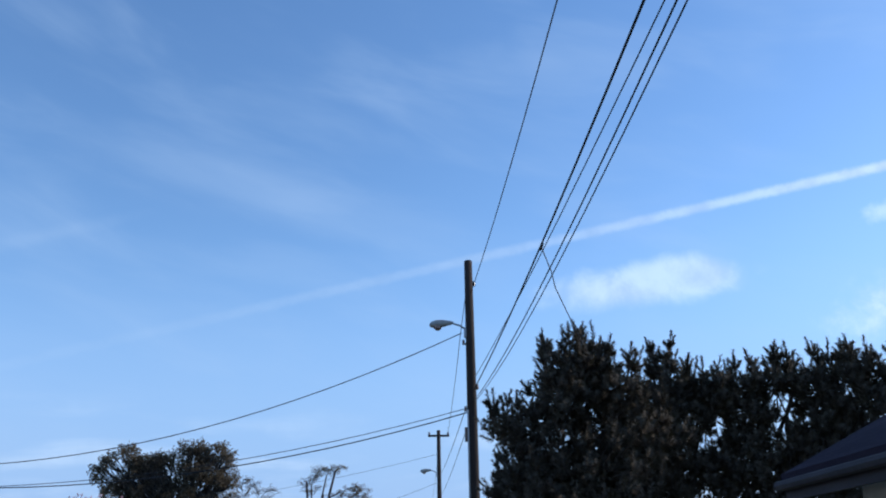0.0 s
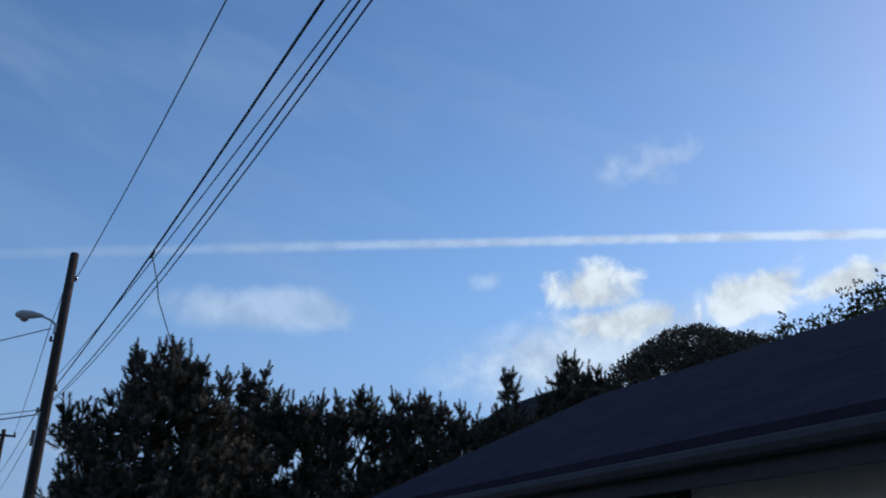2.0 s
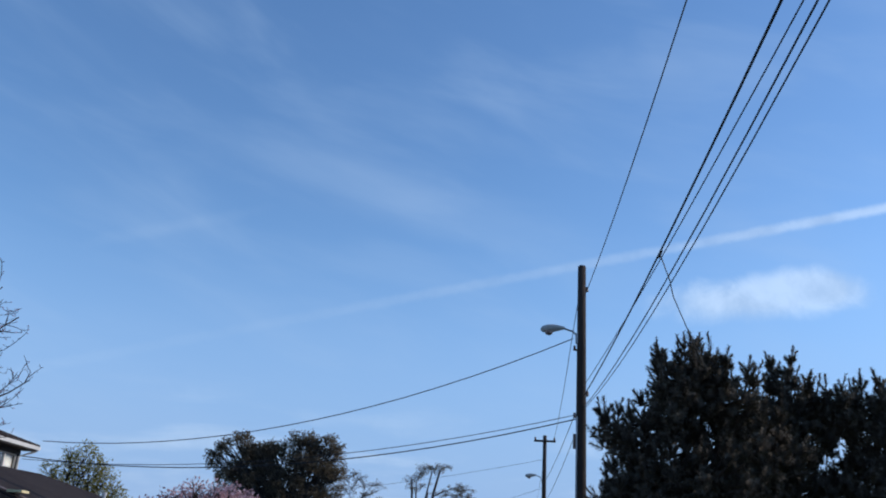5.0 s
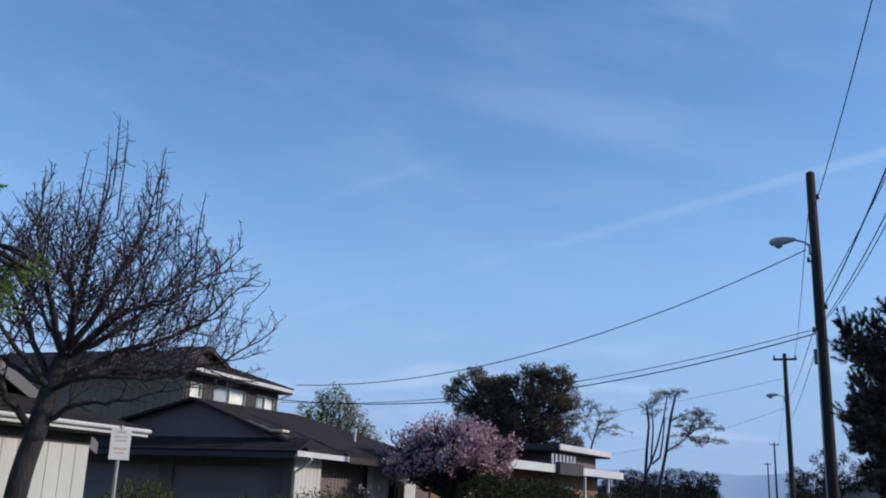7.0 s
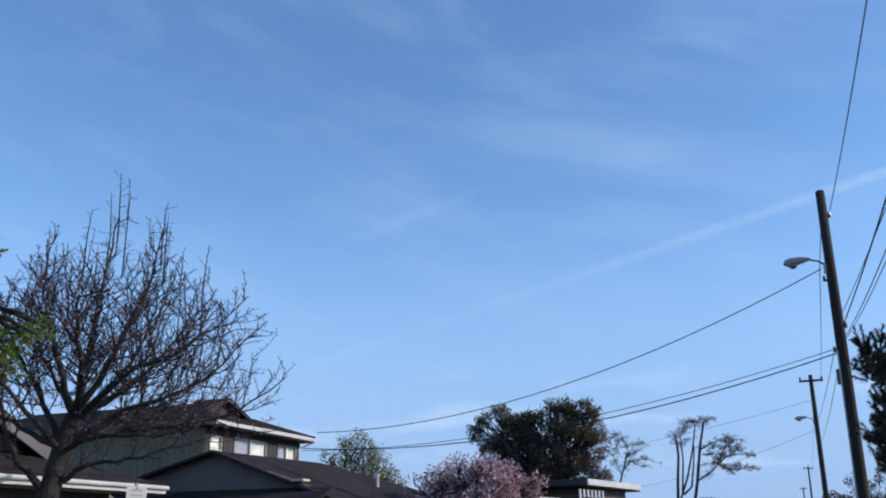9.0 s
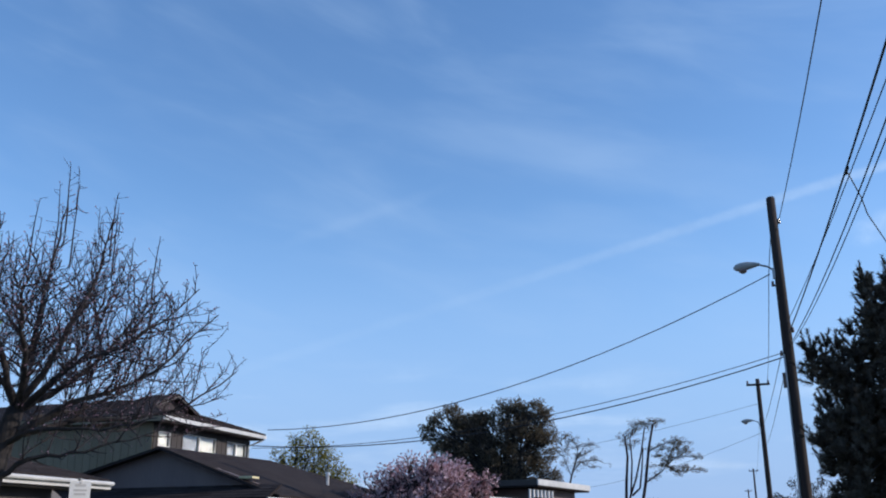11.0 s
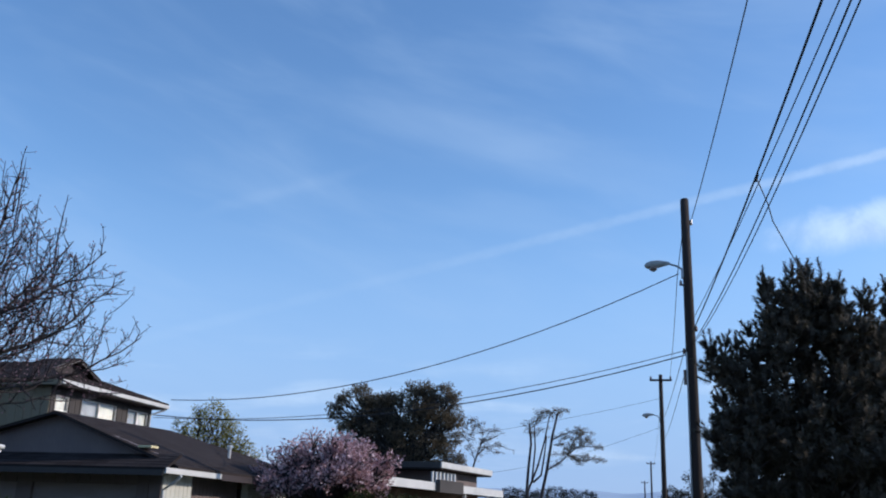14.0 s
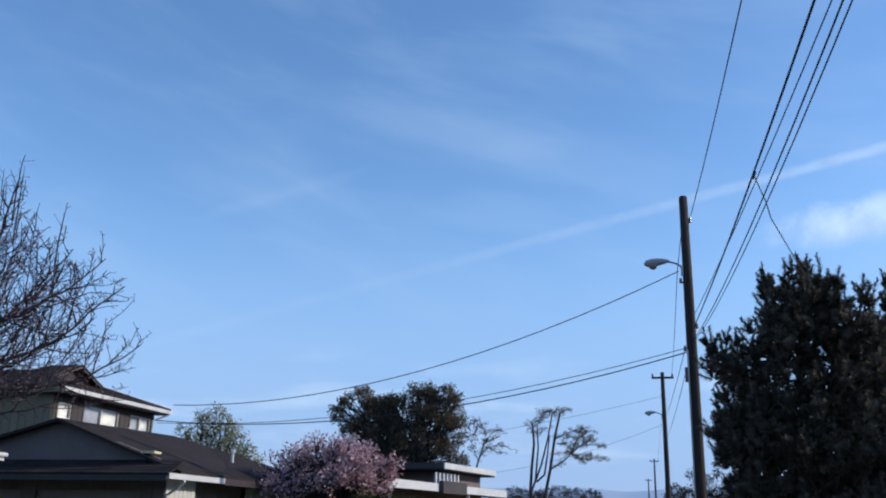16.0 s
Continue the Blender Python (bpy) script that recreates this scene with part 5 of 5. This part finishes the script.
def sapling():
    b = Vector((-12.2, 66.0, 0))
    t = thing("bare_sapling", b, "spindly pale tree with few leaves", "tree")
    wood, crown = Bag(), Bag()
    trunk = ((-11.8, 4.6), (-11.5, 5.7), (-11.1, 6.8), (-11.0, 7.5))
    wood.tube([b] + [Vector((x, b.y, z)) for x, z in trunk], [0.1, 0.075, 0.065, 0.05, 0.02], 6)
    twigs = (
        ((-11.1, 6.8), (-10.7, 7.5), (-10.4, 7.7)),
        ((-11.1, 6.8), (-10.7, 7.1), (-9.9, 7.5)),
        ((-11.4, 6.1), (-10.7, 6.6), (-10.0, 6.7)),
        ((-10.0, 6.7), (-9.6, 6.7), (-9.2, 6.5)),
        ((-11.0, 7.5), (-11.1, 7.9), (-11.5, 8.1)),
        ((-11.6, 5.7), (-12.0, 7.0), (-12.2, 8.2)),
        ((-12.2, 8.2), (-12.0, 8.5), (-11.5, 8.4)),
        ((-12.0, 7.0), (-12.5, 7.5), (-12.8, 7.6)),
        ((-12.0, 7.4), (-11.6, 8.0), (-11.1, 8.2)),
        ((-10.4, 7.7), (-10.2, 7.8), (-9.8, 7.7)),
        ((-12.1, 7.8), (-12.6, 8.3), (-12.6, 8.6)),
        ((-10.7, 6.6), (-10.3, 6.3), (-9.8, 6.3)))
    for line in twigs:
        feather(wood, crown, line, b.y, 0.032, 0.55, 0.075, 1.0)
    part("trunk", wood, TWIG, t, "", True)
    part("crown", crown, EUC_LEAF, t)
    return t


sapling()
street = [(polar(a, 62, z), (s, s, s * 0.8)) for a, z, s in ((2.6, 4.6, 0.3), (3.0, 5.0, 0.25), (3.5, 4.3, 0.4), (4.1, 4.7, 0.35), (4.6, 4.1, 0.4), (2.9, 4.0, 0.4), (3.6, 3.4, 0.7), (4.4, 3.2, 0.7), (2.4, 3.7, 0.3), (3.0, 3.1, 0.5))]
blob_tree("street_tree", (3.9, 61.9, 0), 2.2, 0.1, street, 0.12, 420, "dark loose-leaved street tree far down the street", FAR_LEAF, shell=0.1, bare=2)

# hedges and garden bushes
for x, y0, n, top in ((-7.0, 23.6, 8, 2.2), (-6.0, 35.5, 4, 1.9)):
    row = [((x + rng.uniform(-0.1, 0.1), y0 + 1.4 * k, top * 0.5), (0.75, 0.95, top * 0.5 * rng.uniform(0.95, 1.05))) for k in range(n)]
    blob_tree("hedge", (x, y0 + 0.7 * n, 0), 0, 0, row, 0.09, 1500, "dense dark green clipped hedge along the street", BUSH_LEAF, shell=0.6, category="hedge", group="hedges")
for x, y, z, r in ((-9.2, 15.9, 0.82, 0.8), (-9.1, 17.3, 0.84, 0.85), (-9.0, 18.9, 0.9, 0.7), (-9.0, 11.9, 0.85, 0.7)):
    blob_tree("garden_bush", (x, y, 0), 0.3, 0.04, clumps((x, y, z), (r * 0.7, r * 0.8, z * 0.8), 7, 0.4), 0.06, 1300, "green garden bush in front of the house", GARDEN_LEAF, shell=0.2, category="bush", group="garden bushes", bare=3)
blob_tree("flowering_bush", (-9.2, 20.4, 0), 0.5, 0.04, clumps((-9.2, 20.4, 1.35), (0.5, 0.8, 0.6), 9, 0.26), 0.06, 200, "loose bush with pale blossom", BLOSSOM, shell=0.1, category="bush", bare=6)


def parking_sign():
    at = polar(-38.15, 13.6, 0)
    t = thing("parking_sign", at, "small white metal parking sign on a steel post", "sign")
    a = radians(52)
    side, face = Vector((math.cos(a), math.sin(a), 0)), Vector((math.sin(a), -math.cos(a), 0))
    p = Vector(at)
    part("post", Bag().tube([p, p + Vector((0, 0, 2.36))], 0.025, 8), STEEL, t)

    def plate(u0, u1, z0, z1, d0, d1):
        o = [p + side * u + face * d for u, d in ((u0, d0), (u1, d0), (u1, d1), (u0, d1))]
        return Bag().prism([(q.x, q.y, z0) for q in o], (0, 0, z1 - z0))

    board = part("board", plate(-0.135, 0.135, 1.90, 2.32, 0.03, 0.036), SIGN_WHITE, t, "white plate with dark bars")
    for w, z, h, m in ((0.14, 2.25, 0.03, SIGN_INK), (0.17, 2.19, 0.025, SIGN_INK), (0.15, 2.14, 0.025, SIGN_INK), (0.17, 2.03, 0.03, SIGN_AMBER), (0.13, 1.98, 0.025, SIGN_AMBER)):
        part("bar", plate(-w / 2, w / 2, z, z + h, 0.036, 0.0385), m, board)
    part("bolt", Bag().tube([p + face * 0.036 + Vector((0, 0, 2.3)), p + face * 0.045 + Vector((0, 0, 2.3))], 0.012, 8), STEEL, t)
    return t


parking_sign()


def gabled_house(name, x, y, w, d, eave, ridge, wall, label):
    """A plain far house: ridge along y."""
    h = thing(name, (x, y, 0), label, "house")
    for x0, x1, y0, y1, inward in ((x - w, x - w, y - d, y + d, (1, 0)), (x + w, x + w, y - d, y + d, (-1, 0)), (x - w + 0.16, x + w - 0.16, y - d, y - d, (0, 1)), (x - w + 0.16, x + w - 0.16, y + d, y + d, (0, -1))):
        board_wall(h, "wall", (x0, y0), (x1, y1), 0, eave, 0.16, wall, 0, inward)
    for s in (-1, 1):
        part("gable_wall", Bag().prism([(x - w, y + s * d, eave), (x + w, y + s * d, eave), (x, y + s * d, ridge - 0.1)], (0, -s * 0.16, 0)), wall, h)
        roof_plane(h, (x + s * (w + 0.4), y - d - 0.4, eave - 0.1), (x + s * (w + 0.4), y + d + 0.4, eave - 0.1), (x, y + d + 0.4, ridge), (x, y - d - 0.4, ridge), 14, SHINGLE)
    window(h, w, eave * 0.6, 1.2, 1.0, (x - w, y - d - 0.002, 0), (1, 0, 0), (0, -1, 0), WHITE_TRIM, 2, [CURTAIN, CURTAIN], 0.08)
    return h


gabled_house("gabled_house", 15.75, 24.4, 1.7, 2.2, 6.8, 8.2, OLIVE_SIDING, "brown gabled house hidden behind the pines")
gabled_house("far_house", 6.6, 66.0, 3.0, 4.0, 2.5, 4.0, SIDING_FAR, "small grey house far down the street")

# far woods along the street
far = Bag()
domes = [(-8.6, 1.7, 1.5), (-7.9, 2.0, 1.4), (-7.3, 1.9, 1.5), (-6.6, 1.75, 1.3), (-6.0, 1.9, 1.4), (-5.1, 2.15, 1.7), (-4.15, 1.95, 1.3), (-3.2, 1.9, 1.2), (1.6, 2.25, 1.3), (2.3, 2.0, 1.6), (3.2, 1.9, 1.6)]
for a, e, w in domes:
    d = 115.0
    top = 1.6 + d * math.tan(radians(e))
    leaves(far, polar(a, d, top - w), (w, w, w), 1500, 0.17, 0.6)
    leaves(far, polar(a, d, (top - w) * 0.5), (w, w, (top - w) * 0.62), 1500, 0.2, 0.5)
for k in range(64):
    a = rng.uniform(-9.5, -2.9) if k < 38 else rng.uniform(0.9, 9.0)
    d = rng.uniform(95, 135) if a < 0 else rng.uniform(80, 120)
    top = d * math.tan(radians(rng.uniform(0.7, 1.2))) + 1.6
    w = rng.uniform(0.9, 1.5)
    leaves(far, polar(a, d, top * 0.55), (w, w, top * 0.48), 900, 0.2, 0.5)
tagged(part("far_trees", far, FAR_LEAF), "dark distant trees lining the street", "trees", kind="stuff")
